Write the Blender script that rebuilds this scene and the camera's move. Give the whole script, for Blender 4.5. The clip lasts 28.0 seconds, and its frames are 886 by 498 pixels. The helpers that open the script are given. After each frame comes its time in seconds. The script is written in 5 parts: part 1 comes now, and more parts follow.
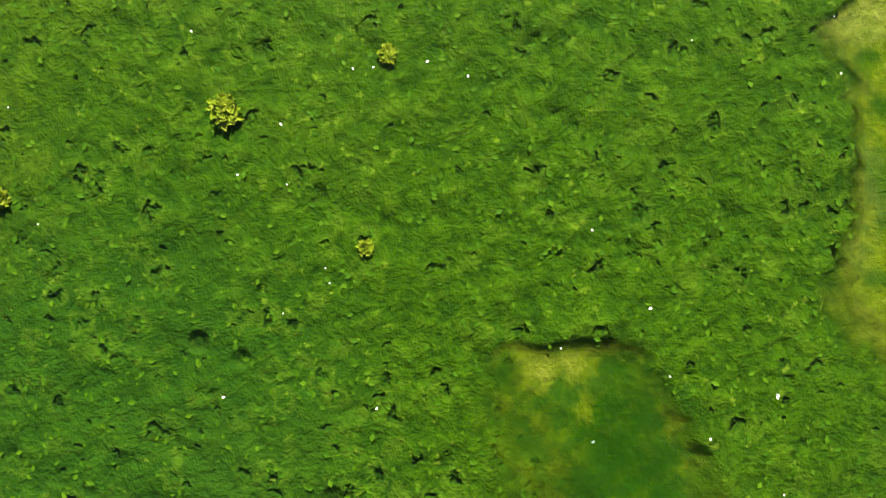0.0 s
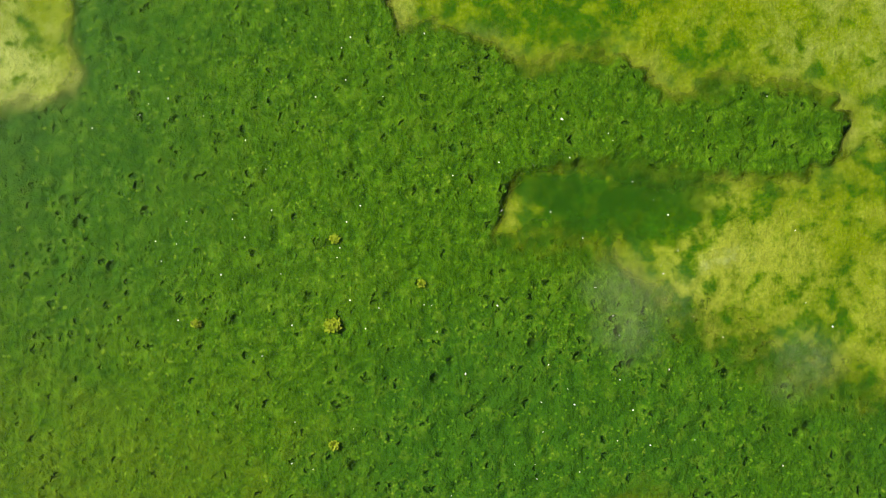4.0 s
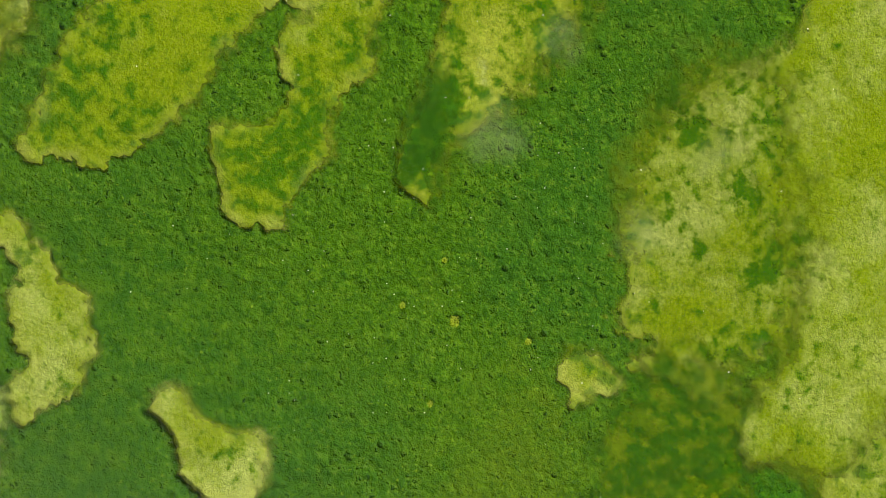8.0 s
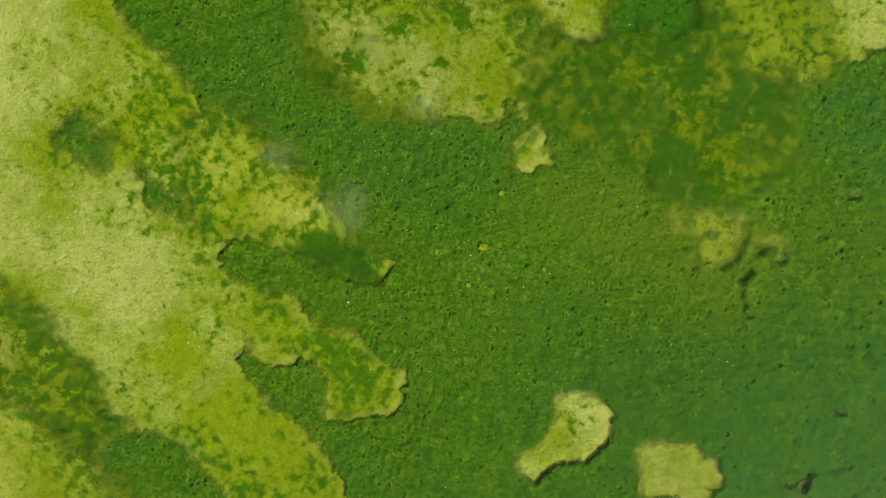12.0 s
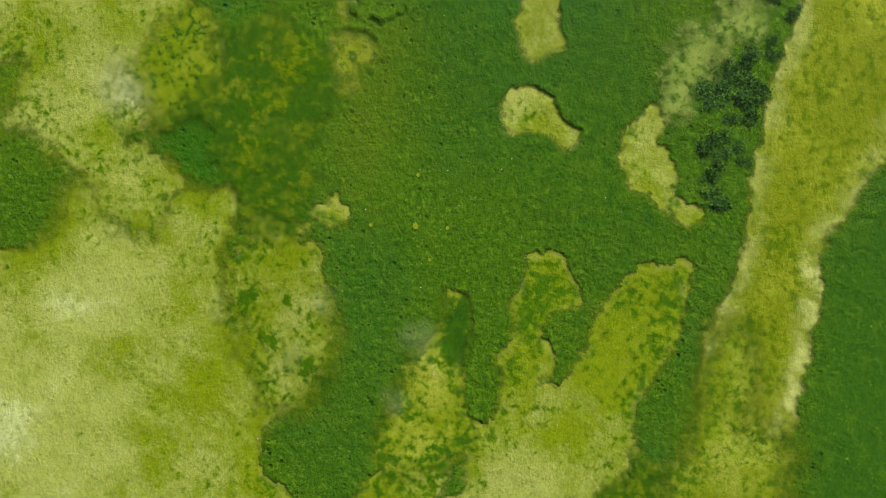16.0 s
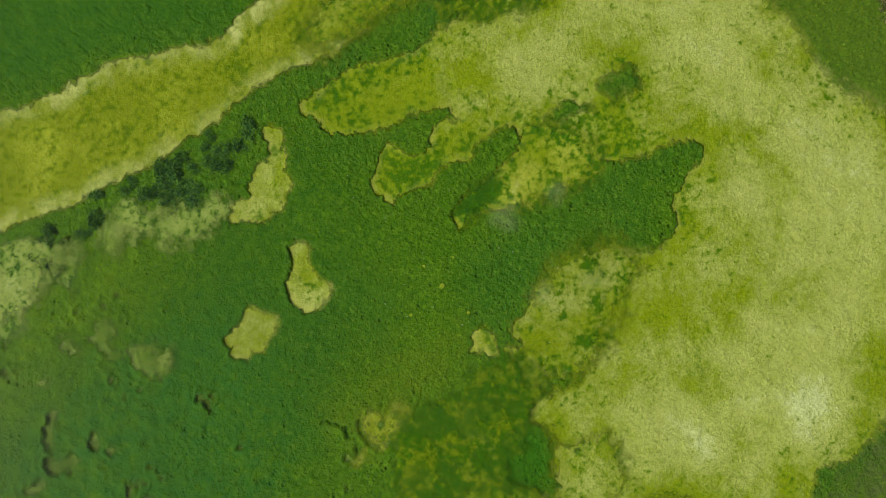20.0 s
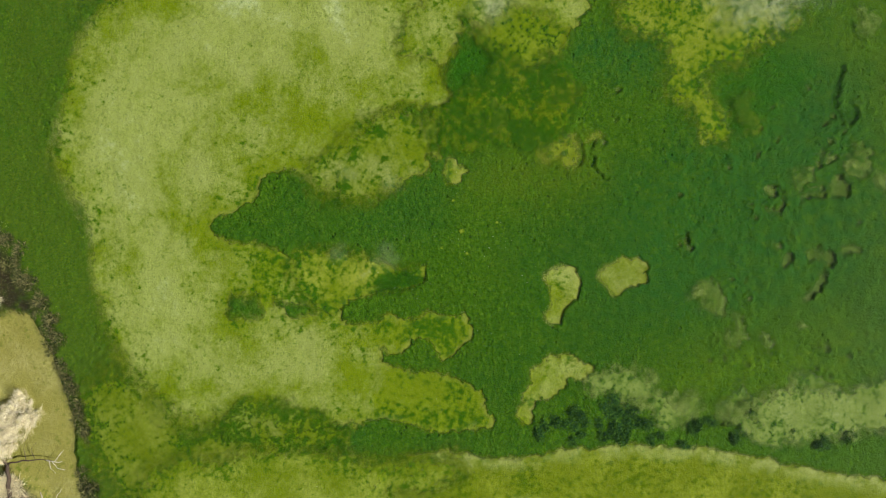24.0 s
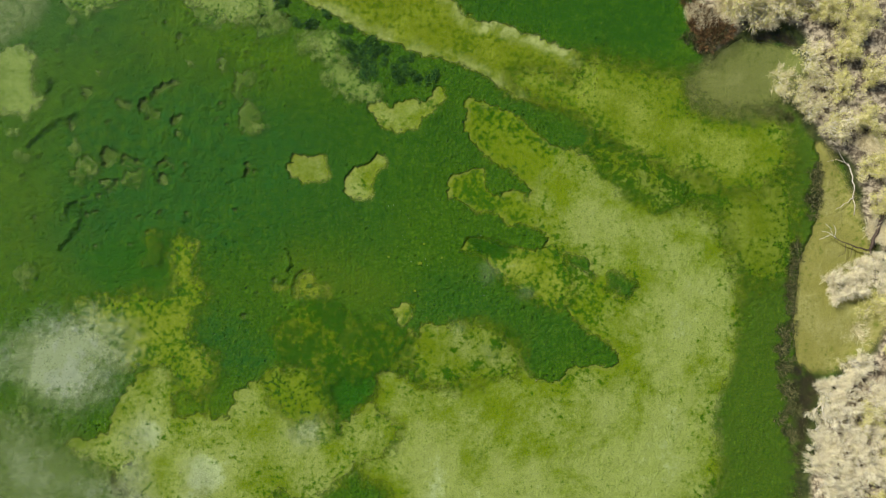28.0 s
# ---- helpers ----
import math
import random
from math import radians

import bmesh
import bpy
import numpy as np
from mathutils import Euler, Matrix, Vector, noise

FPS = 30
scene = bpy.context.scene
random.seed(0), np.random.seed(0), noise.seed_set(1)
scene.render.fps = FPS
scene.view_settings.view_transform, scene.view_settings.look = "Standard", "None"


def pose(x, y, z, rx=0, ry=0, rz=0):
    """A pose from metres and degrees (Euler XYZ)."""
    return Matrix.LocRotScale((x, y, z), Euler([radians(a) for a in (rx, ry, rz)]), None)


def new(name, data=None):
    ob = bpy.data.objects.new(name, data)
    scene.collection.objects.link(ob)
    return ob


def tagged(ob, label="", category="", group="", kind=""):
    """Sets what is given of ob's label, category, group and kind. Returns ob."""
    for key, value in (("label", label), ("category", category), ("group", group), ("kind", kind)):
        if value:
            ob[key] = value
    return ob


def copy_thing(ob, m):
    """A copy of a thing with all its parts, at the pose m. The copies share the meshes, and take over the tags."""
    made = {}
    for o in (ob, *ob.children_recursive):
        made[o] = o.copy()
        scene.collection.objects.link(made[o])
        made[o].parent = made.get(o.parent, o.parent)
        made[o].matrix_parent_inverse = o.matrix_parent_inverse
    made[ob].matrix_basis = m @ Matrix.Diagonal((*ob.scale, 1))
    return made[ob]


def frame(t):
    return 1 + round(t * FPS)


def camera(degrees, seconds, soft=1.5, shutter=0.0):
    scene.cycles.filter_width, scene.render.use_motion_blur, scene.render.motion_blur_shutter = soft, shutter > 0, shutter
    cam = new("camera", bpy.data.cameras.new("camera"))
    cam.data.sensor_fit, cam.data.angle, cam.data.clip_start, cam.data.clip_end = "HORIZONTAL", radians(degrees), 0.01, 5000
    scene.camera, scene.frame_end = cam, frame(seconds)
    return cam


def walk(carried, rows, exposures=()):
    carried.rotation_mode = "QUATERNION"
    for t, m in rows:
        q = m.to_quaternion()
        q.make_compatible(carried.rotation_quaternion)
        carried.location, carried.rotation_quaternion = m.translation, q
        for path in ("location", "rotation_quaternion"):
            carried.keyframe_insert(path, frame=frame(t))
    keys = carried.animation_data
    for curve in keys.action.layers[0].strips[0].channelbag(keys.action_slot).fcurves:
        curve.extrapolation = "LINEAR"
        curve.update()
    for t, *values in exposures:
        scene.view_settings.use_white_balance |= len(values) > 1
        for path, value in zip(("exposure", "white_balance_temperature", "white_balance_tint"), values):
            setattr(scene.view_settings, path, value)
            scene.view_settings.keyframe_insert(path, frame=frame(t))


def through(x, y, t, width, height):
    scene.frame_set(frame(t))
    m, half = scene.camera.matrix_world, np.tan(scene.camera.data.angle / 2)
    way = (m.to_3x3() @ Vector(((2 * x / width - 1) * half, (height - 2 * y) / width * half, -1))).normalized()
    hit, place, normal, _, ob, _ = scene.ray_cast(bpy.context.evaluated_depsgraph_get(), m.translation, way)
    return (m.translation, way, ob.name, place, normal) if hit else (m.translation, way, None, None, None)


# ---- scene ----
# ---- camera ----
cam = camera(72.0, 28.0, soft=1.2)
PATH = [
    (0, -0.42, 1.78, 13.67, -0.05, -0.35, 777.98),
    (0.5, -0.43, 1.87, 15.13, -0.05, -0.38, 769.9),
    (1, -0.4, 1.92, 16.67, -0.06, -0.42, 761.44),
    (1.5, -0.36, 1.96, 18.27, -0.07, -0.47, 752.56),
    (2, -0.31, 1.99, 19.94, -0.07, -0.47, 743.68),
    (2.5, -0.24, 1.98, 21.64, -0.03, -0.44, 734.6),
    (3, -0.19, 1.92, 23.45, 0.06, -0.4, 725.68),
    (3.5, -0.19, 1.84, 25.23, 0.13, -0.41, 717.35),
    (4, -0.27, 1.68, 27.22, 0.15, -0.42, 708.71),
    (4.5, -0.38, 1.51, 29.24, 0.15, -0.42, 699.78),
    (5, -0.5, 1.36, 31.3, 0.14, -0.48, 690.83),
    (5.5, -0.59, 1.3, 33.43, 0.21, -0.61, 682.11),
    (6, -0.63, 1.33, 35.59, 0.34, -0.83, 673.67),
    (6.5, -0.54, 1.12, 37.73, 0.08, -0.39, 662.86),
    (7, -0.24, 0.84, 39.46, -0.21, -0.06, 653.49),
    (7.5, -0.11, 0.58, 41.08, -0.46, 0.37, 644.39),
    (8, 0.18, 0.15, 42.75, -0.92, 0.65, 634.65),
    (8.5, 0.19, 0.26, 44.44, -1.08, 0.36, 625.54),
    (9, 0.06, 0.1, 46.05, -1.04, 0.31, 616.46),
    (9.5, -0.18, -0.24, 47.92, -0.99, 0.36, 607.83),
    (10, -0.47, -0.53, 49.68, -0.93, 0.46, 598.73),
    (10.5, -0.76, -0.28, 51.58, -0.62, 0.16, 589.97),
    (11, -1.01, -0.23, 53.48, -0.41, -0.08, 580.03),
    (11.5, -1.31, -0.24, 55.53, -0.27, -0.09, 565.62),
    (12, -1.8, 0.05, 57.38, -0.04, -0.04, 548.36),
    (12.5, -2.2, 0.29, 59.16, 0.13, 0.13, 533.77),
    (13, -2.47, 0.93, 60.67, 0.07, 0.33, 518.28),
    (13.5, -2.55, 1.16, 62.37, 0.18, 0.46, 505.76),
    (14, -2.62, 1.48, 64.14, 0.23, 0.52, 493.11),
    (14.5, -2.65, 1.88, 65.99, 0.22, 0.52, 480.31),
    (15, -2.56, 2.28, 67.99, 0.2, 0.52, 467.36),
    (15.5, -2.28, 2.64, 70.2, 0.23, 0.57, 454.26),
    (16, -1.79, 2.95, 72.67, 0.3, 0.68, 440.99),
    (16.5, -1.4, 3.09, 74.82, 0.38, 0.79, 426.11),
    (17, -1.1, 3.05, 76.35, 0.3, 0.66, 410.72),
    (17.5, -0.95, 2.5, 78.47, 0.38, 0.59, 393.96),
    (18, -0.9, 1.92, 80.13, 0.5, 0.42, 376.45),
    (18.5, -1.07, 1.39, 81.95, 0.65, 0.38, 358.92),
    (19, -1.36, 1.02, 83.61, 0.85, 0.37, 340.73),
    (19.5, -1.6, 0.78, 85.31, 0.93, 0.43, 322.87),
    (20, -1.75, 0.71, 87.19, 0.91, 0.6, 304.98),
    (20.5, -1.97, 0.81, 88.81, 0.83, 0.57, 287.19),
    (21, -2.08, 0.94, 90.55, 0.78, 0.55, 268.98),
    (21.5, -2.09, 1.09, 92.4, 0.77, 0.52, 250.41),
    (22, -2.05, 1.24, 94.31, 0.75, 0.48, 231.69),
    (22.5, -2.01, 1.38, 96.25, 0.69, 0.42, 213.05),
    (23, -2, 1.5, 98.21, 0.55, 0.33, 194.54),
    (23.5, -2.06, 1.42, 100.15, 0.43, 0.38, 174),
    (24, -2.05, 1.41, 102.25, 0.21, 0.49, 154.2),
    (24.5, -2, 1.5, 104.69, 0.27, 0.39, 133.1),
    (25, -1.76, 1.57, 106.45, 0.34, 0.29, 113.15),
    (25.5, -1.37, 1.62, 108.23, 0.5, 0.29, 94.45),
    (26, -0.81, 1.73, 110.33, 0.56, 0.29, 75.64),
    (26.5, -0.37, 1.6, 112.65, 0.71, 0.37, 57.06),
    (27, 0.03, 1.25, 114.72, 0.74, 0.42, 37.34),
    (27.5, 0.01, 0.73, 115.98, 0.86, 0.45, 18.03),
    (28, -0.16, 0.16, 116.87, 0.94, 0.46, -0.32),
]
walk(cam, [(t, pose(*row)) for t, *row in PATH], exposures=((0.0, 1.43, 7100, 5), (3.5, 1.35, 7100, 5), (8.0, 1.24, 7100, 7), (13.0, 1.09, 7100, 8), (20.0, 0.83, 6800, 10), (28.0, 0.66, 6150, 10)))

# ---- world and sun ----
SUN_EL, SUN_AZ = radians(40), math.atan2(0.55, -0.83)
sky_world = bpy.data.worlds.new("sky")
scene.world = sky_world
sky_world.use_nodes = True
wn = sky_world.node_tree
sky = wn.nodes.new("ShaderNodeTexSky")
sky.sky_type, sky.sun_disc = "NISHITA", False
sky.sun_elevation, sky.sun_rotation = SUN_EL, math.pi / 2 - SUN_AZ
wn.links.new(sky.outputs[0], wn.nodes["Background"].inputs[0])
wn.nodes["Background"].inputs[1].default_value = 0.05
sun_data = bpy.data.lights.new("sun", "SUN")
sun_data.energy, sun_data.angle, sun_data.color = 4.6, radians(0.6), (1.0, 0.95, 0.86)
sun = new("sun", sun_data)
sun_dir = Vector((math.cos(SUN_EL) * math.cos(SUN_AZ), math.cos(SUN_EL) * math.sin(SUN_AZ), math.sin(SUN_EL)))
sun.matrix_world = Matrix.Translation(sun_dir * 200) @ sun_dir.to_track_quat("Z", "Y").to_matrix().to_4x4()


# ---- materials ----
class Nodes:
    """A small builder for node materials."""

    def __init__(self, name):
        self.mat = bpy.data.materials.new(name)
        self.mat.use_nodes = True
        self.tree = self.mat.node_tree
        self.tree.nodes.clear()
        self.out = self.add("ShaderNodeOutputMaterial")
        self.pos = self.add("ShaderNodeNewGeometry").outputs["Position"]

    def add(self, kind, **props):
        node = self.tree.nodes.new(kind)
        for key, value in props.items():
            setattr(node, key, value)
        return node

    def put(self, socket, value):
        if isinstance(value, bpy.types.NodeSocket):
            self.tree.links.new(value, socket)
        elif isinstance(value, tuple) and len(value) == 3 and socket.type == "RGBA":
            socket.default_value = (*value, 1)
        else:
            socket.default_value = value

    def noise(self, scale, detail=4.0, rough=0.55, warp=0.0, vec=None):
        node = self.add("ShaderNodeTexNoise")
        self.put(node.inputs["Vector"], vec or self.pos)
        self.put(node.inputs["Scale"], scale)
        self.put(node.inputs["Detail"], detail)
        self.put(node.inputs["Roughness"], rough)
        self.put(node.inputs["Distortion"], warp)
        return node.outputs["Fac"]

    def shaken(self, scale, amount):
        """The position, pushed about by noise."""
        node = self.add("ShaderNodeTexNoise")
        self.put(node.inputs["Vector"], self.pos)
        self.put(node.inputs["Scale"], scale)
        push = self.add("ShaderNodeVectorMath", operation="MULTIPLY_ADD")
        self.put(push.inputs[0], node.outputs["Color"])
        push.inputs[1].default_value = (amount, amount, 0)
        self.put(push.inputs[2], self.pos)
        return push.outputs[0]

    def cells(self, scale, feature="F1", rand=1.0, vec=None):
        node = self.add("ShaderNodeTexVoronoi", feature=feature)
        self.put(node.inputs["Vector"], vec or self.pos)
        self.put(node.inputs["Scale"], scale)
        self.put(node.inputs["Randomness"], rand)
        return node.outputs["Distance"]

    def attr(self, name):
        return self.add("ShaderNodeAttribute", attribute_name=name).outputs["Fac"]

    def ramp(self, value, lo, hi, a=0.0, b=1.0):
        node = self.add("ShaderNodeMapRange", interpolation_type="SMOOTHSTEP")
        for key, v in (("Value", value), ("From Min", lo), ("From Max", hi), ("To Min", a), ("To Max", b)):
            self.put(node.inputs[key], v)
        return node.outputs[0]

    def math(self, op, a, b=0.0):
        node = self.add("ShaderNodeMath", operation=op)
        self.put(node.inputs[0], a)
        self.put(node.inputs[1], b)
        return node.outputs[0]

    def mix(self, fac, a, b):
        node = self.add("ShaderNodeMix", data_type="RGBA")
        self.put(node.inputs["Factor"], fac)
        self.put(node.inputs[6], a)
        self.put(node.inputs[7], b)
        return node.outputs[2]

    def bump(self, height, distance, strength=1.0):
        node = self.add("ShaderNodeBump")
        self.put(node.inputs["Height"], height)
        self.put(node.inputs["Distance"], distance)
        self.put(node.inputs["Strength"], strength)
        return node.outputs[0]

    def surface(self, colour, rough=0.8, normal=None, spec=0.2, metal=0.0):
        node = self.add("ShaderNodeBsdfPrincipled")
        self.put(node.inputs["Base Color"], colour)
        self.put(node.inputs["Roughness"], rough)
        self.put(node.inputs["Metallic"], metal)
        self.put(node.inputs["Specular IOR Level"], spec)
        if normal is not None:
            self.put(node.inputs["Normal"], normal)
        return node.outputs[0]

    def done(self, shader, alpha=None):
        if alpha is not None:
            clear = self.add("ShaderNodeBsdfTransparent").outputs[0]
            node = self.add("ShaderNodeMixShader")
            self.put(node.inputs[0], alpha)
            self.put(node.inputs[1], clear)
            self.put(node.inputs[2], shader)
            shader = node.outputs[0]
        self.tree.links.new(shader, self.out.inputs["Surface"])
        return self.mat


ZONE_TONES = ("tinge", "olive", "murk", "drift", "deep", "blue", "wash", "mud")
TONES = {
    # body, pale core, dark mottle, rim
    "pale": ((0.116, 0.166, 0.001), (0.228, 0.270, 0.072), (0.019, 0.078, 0.001), (0.285, 0.30, 0.075)),
    "mossy": ((0.126, 0.178, 0.001), (0.220, 0.258, 0.030), (0.018, 0.084, 0.002), (0.265, 0.29, 0.075)),
    "sand": ((0.225, 0.208, 0.055), (0.30, 0.28, 0.11), (0.10, 0.125, 0.014), (0.29, 0.28, 0.11)),
    "olive": ((0.047, 0.090, 0.006), (0.078, 0.116, 0.006), (0.022, 0.060, 0.004), (0.085, 0.12, 0.010)),
    "ochre": ((0.112, 0.150, 0.001), (0.192, 0.232, 0.016), (0.050, 0.100, 0.001), (0.300, 0.335, 0.120)),
    "mouth": ((0.112, 0.156, 0.002), (0.205, 0.246, 0.036), (0.030, 0.090, 0.002), (0.25, 0.285, 0.085)),
    "drift": ((0.066, 0.120, 0.004), (0.090, 0.140, 0.005), (0.036, 0.082, 0.004), (0.09, 0.15, 0.008)),
    "wash": ((0.021, 0.094, 0.002), (0.040, 0.115, 0.002), (0.013, 0.066, 0.002), (0.05, 0.11, 0.004)),
    "deep": ((0.019, 0.070, 0.003), (0.036, 0.090, 0.003), (0.012, 0.054, 0.003), (0.03, 0.09, 0.004)),
    "blue": ((0.018, 0.086, 0.010), (0.036, 0.112, 0.010), (0.010, 0.056, 0.008), (0.03, 0.09, 0.02)),
    "silt": ((0.23, 0.285, 0.11), (0.45, 0.50, 0.32), (0.09, 0.15, 0.04), (0.30, 0.34, 0.19)),
    "tinge": ((0.078, 0.138, 0.003), (0.135, 0.178, 0.004), (0.036, 0.098, 0.002), (0.13, 0.18, 0.006)),
    # Dark brown bottom; also paints the shrubs' shade over the bay head.
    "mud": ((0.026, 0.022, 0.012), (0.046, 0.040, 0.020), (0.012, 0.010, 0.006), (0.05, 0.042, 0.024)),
    "scrap": ((0.080, 0.140, 0.014), (0.200, 0.260, 0.066), (0.030, 0.090, 0.006), (0.19, 0.24, 0.09)),
    "bay": ((0.135, 0.150, 0.040), (0.19, 0.195, 0.072), (0.085, 0.108, 0.022), (0.21, 0.21, 0.09)),
    "murk": ((0.046, 0.064, 0.020), (0.080, 0.098, 0.040), (0.032, 0.052, 0.015), (0.12, 0.14, 0.06)),
}


def weed_material():
    """Dense dark green water weed: tufts, pits and olive drifts; mud and bare earth where the land rises."""
    n = Nodes("weed_carpet")
    grain_fine, tuft = n.noise(14.0, 4, 0.7, 0.3), n.noise(3.2, 5, 0.7, 0.5)
    drift, wide = n.noise(0.16, 4, 0.6, 0.8), n.noise(0.035, 3, 0.5)
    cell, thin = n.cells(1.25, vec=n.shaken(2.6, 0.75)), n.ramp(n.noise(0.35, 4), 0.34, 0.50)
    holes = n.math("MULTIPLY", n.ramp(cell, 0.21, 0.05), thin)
    lit_lips = n.math("MULTIPLY", n.math("MULTIPLY", n.ramp(cell, 0.22, 0.29), n.ramp(cell, 0.46, 0.32)), thin)
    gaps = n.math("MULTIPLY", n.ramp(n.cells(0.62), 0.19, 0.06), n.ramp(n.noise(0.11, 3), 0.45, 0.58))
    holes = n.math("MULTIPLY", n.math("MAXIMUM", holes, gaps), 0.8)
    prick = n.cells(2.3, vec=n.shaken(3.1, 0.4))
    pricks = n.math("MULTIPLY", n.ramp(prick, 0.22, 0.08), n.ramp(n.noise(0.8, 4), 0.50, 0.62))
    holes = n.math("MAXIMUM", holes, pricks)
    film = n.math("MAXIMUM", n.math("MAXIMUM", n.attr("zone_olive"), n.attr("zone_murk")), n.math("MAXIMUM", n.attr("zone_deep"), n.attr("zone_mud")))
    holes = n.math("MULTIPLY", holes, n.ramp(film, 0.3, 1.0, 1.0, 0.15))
    flecks = n.math("MULTIPLY", n.ramp(n.noise(3.1, 3, 0.6), 0.62, 0.69), n.ramp(n.noise(0.3, 3), 0.36, 0.56))
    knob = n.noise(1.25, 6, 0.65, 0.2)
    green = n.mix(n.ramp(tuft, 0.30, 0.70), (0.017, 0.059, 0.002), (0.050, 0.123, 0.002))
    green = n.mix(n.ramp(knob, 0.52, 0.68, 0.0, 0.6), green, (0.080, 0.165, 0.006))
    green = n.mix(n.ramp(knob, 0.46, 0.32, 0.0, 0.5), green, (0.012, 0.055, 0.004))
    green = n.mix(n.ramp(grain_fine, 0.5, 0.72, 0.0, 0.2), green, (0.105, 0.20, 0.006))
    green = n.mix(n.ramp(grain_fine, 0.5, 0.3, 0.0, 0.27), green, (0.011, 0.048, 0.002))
    green = n.mix(n.ramp(drift, 0.5, 0.72, 0.0, 0.35), green, (0.070, 0.138, 0.005))
    green = n.mix(n.ramp(wide, 0.46, 0.64, 0.0, 0.55), green, (0.017, 0.074, 0.007))
    # Sunlit lips of the pits, painted as a paler green.
    green = n.mix(n.math("MULTIPLY", lit_lips, 0.28), green, (0.12, 0.21, 0.014))
    shred = n.math("SUBTRACT", n.noise(0.5, 7, 0.7, 0.3), 0.5)
    for tone in ZONE_TONES:
        body, core, dark, rim = TONES[tone]
        cover = n.attr("zone_" + tone)
        cover = n.ramp(n.math("ADD", cover, n.math("MULTIPLY", n.math("MULTIPLY", shred, 2.2), n.ramp(cover, 0.0, 0.4))), 0.0, 1.0)
        stain = n.mix(n.ramp(tuft, 0.36, 0.52), dark, body)
        stain = n.mix(n.ramp(n.math("ADD", n.math("MULTIPLY", tuft, 0.5), n.math("MULTIPLY", knob, 0.5)), 0.50, 0.64), stain, core)
        stain = n.mix(n.ramp(grain_fine, 0.52, 0.72, 0.0, 0.6), stain, rim)
        stain = n.mix(n.ramp(grain_fine, 0.48, 0.3, 0.0, 0.5), stain, dark)
        green = n.mix(cover, green, stain)
    # Shade inside the pits, put into the colour on top of the bump.
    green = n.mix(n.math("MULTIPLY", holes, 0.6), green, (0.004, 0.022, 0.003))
    green = n.mix(n.math("MULTIPLY", flecks, 0.6), green, (0.17, 0.26, 0.02))
    earth = n.mix(n.ramp(n.noise(0.9, 7, 0.75), 0.42, 0.6), (0.09, 0.07, 0.045), (0.45, 0.38, 0.25))
    mud = n.mix(n.ramp(n.noise(0.8, 5), 0.35, 0.65), (0.022, 0.030, 0.009), (0.05, 0.060, 0.016))
    land = n.attr("land")
    colour = n.mix(n.ramp(land, 0.08, 0.4), green, mud)
    colour = n.mix(n.ramp(land, 0.55, 0.95), colour, earth)
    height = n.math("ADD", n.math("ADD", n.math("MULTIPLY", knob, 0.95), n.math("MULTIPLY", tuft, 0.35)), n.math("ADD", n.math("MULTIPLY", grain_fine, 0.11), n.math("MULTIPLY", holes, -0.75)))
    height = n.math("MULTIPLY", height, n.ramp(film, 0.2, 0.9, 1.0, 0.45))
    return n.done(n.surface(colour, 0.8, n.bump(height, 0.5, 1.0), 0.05))


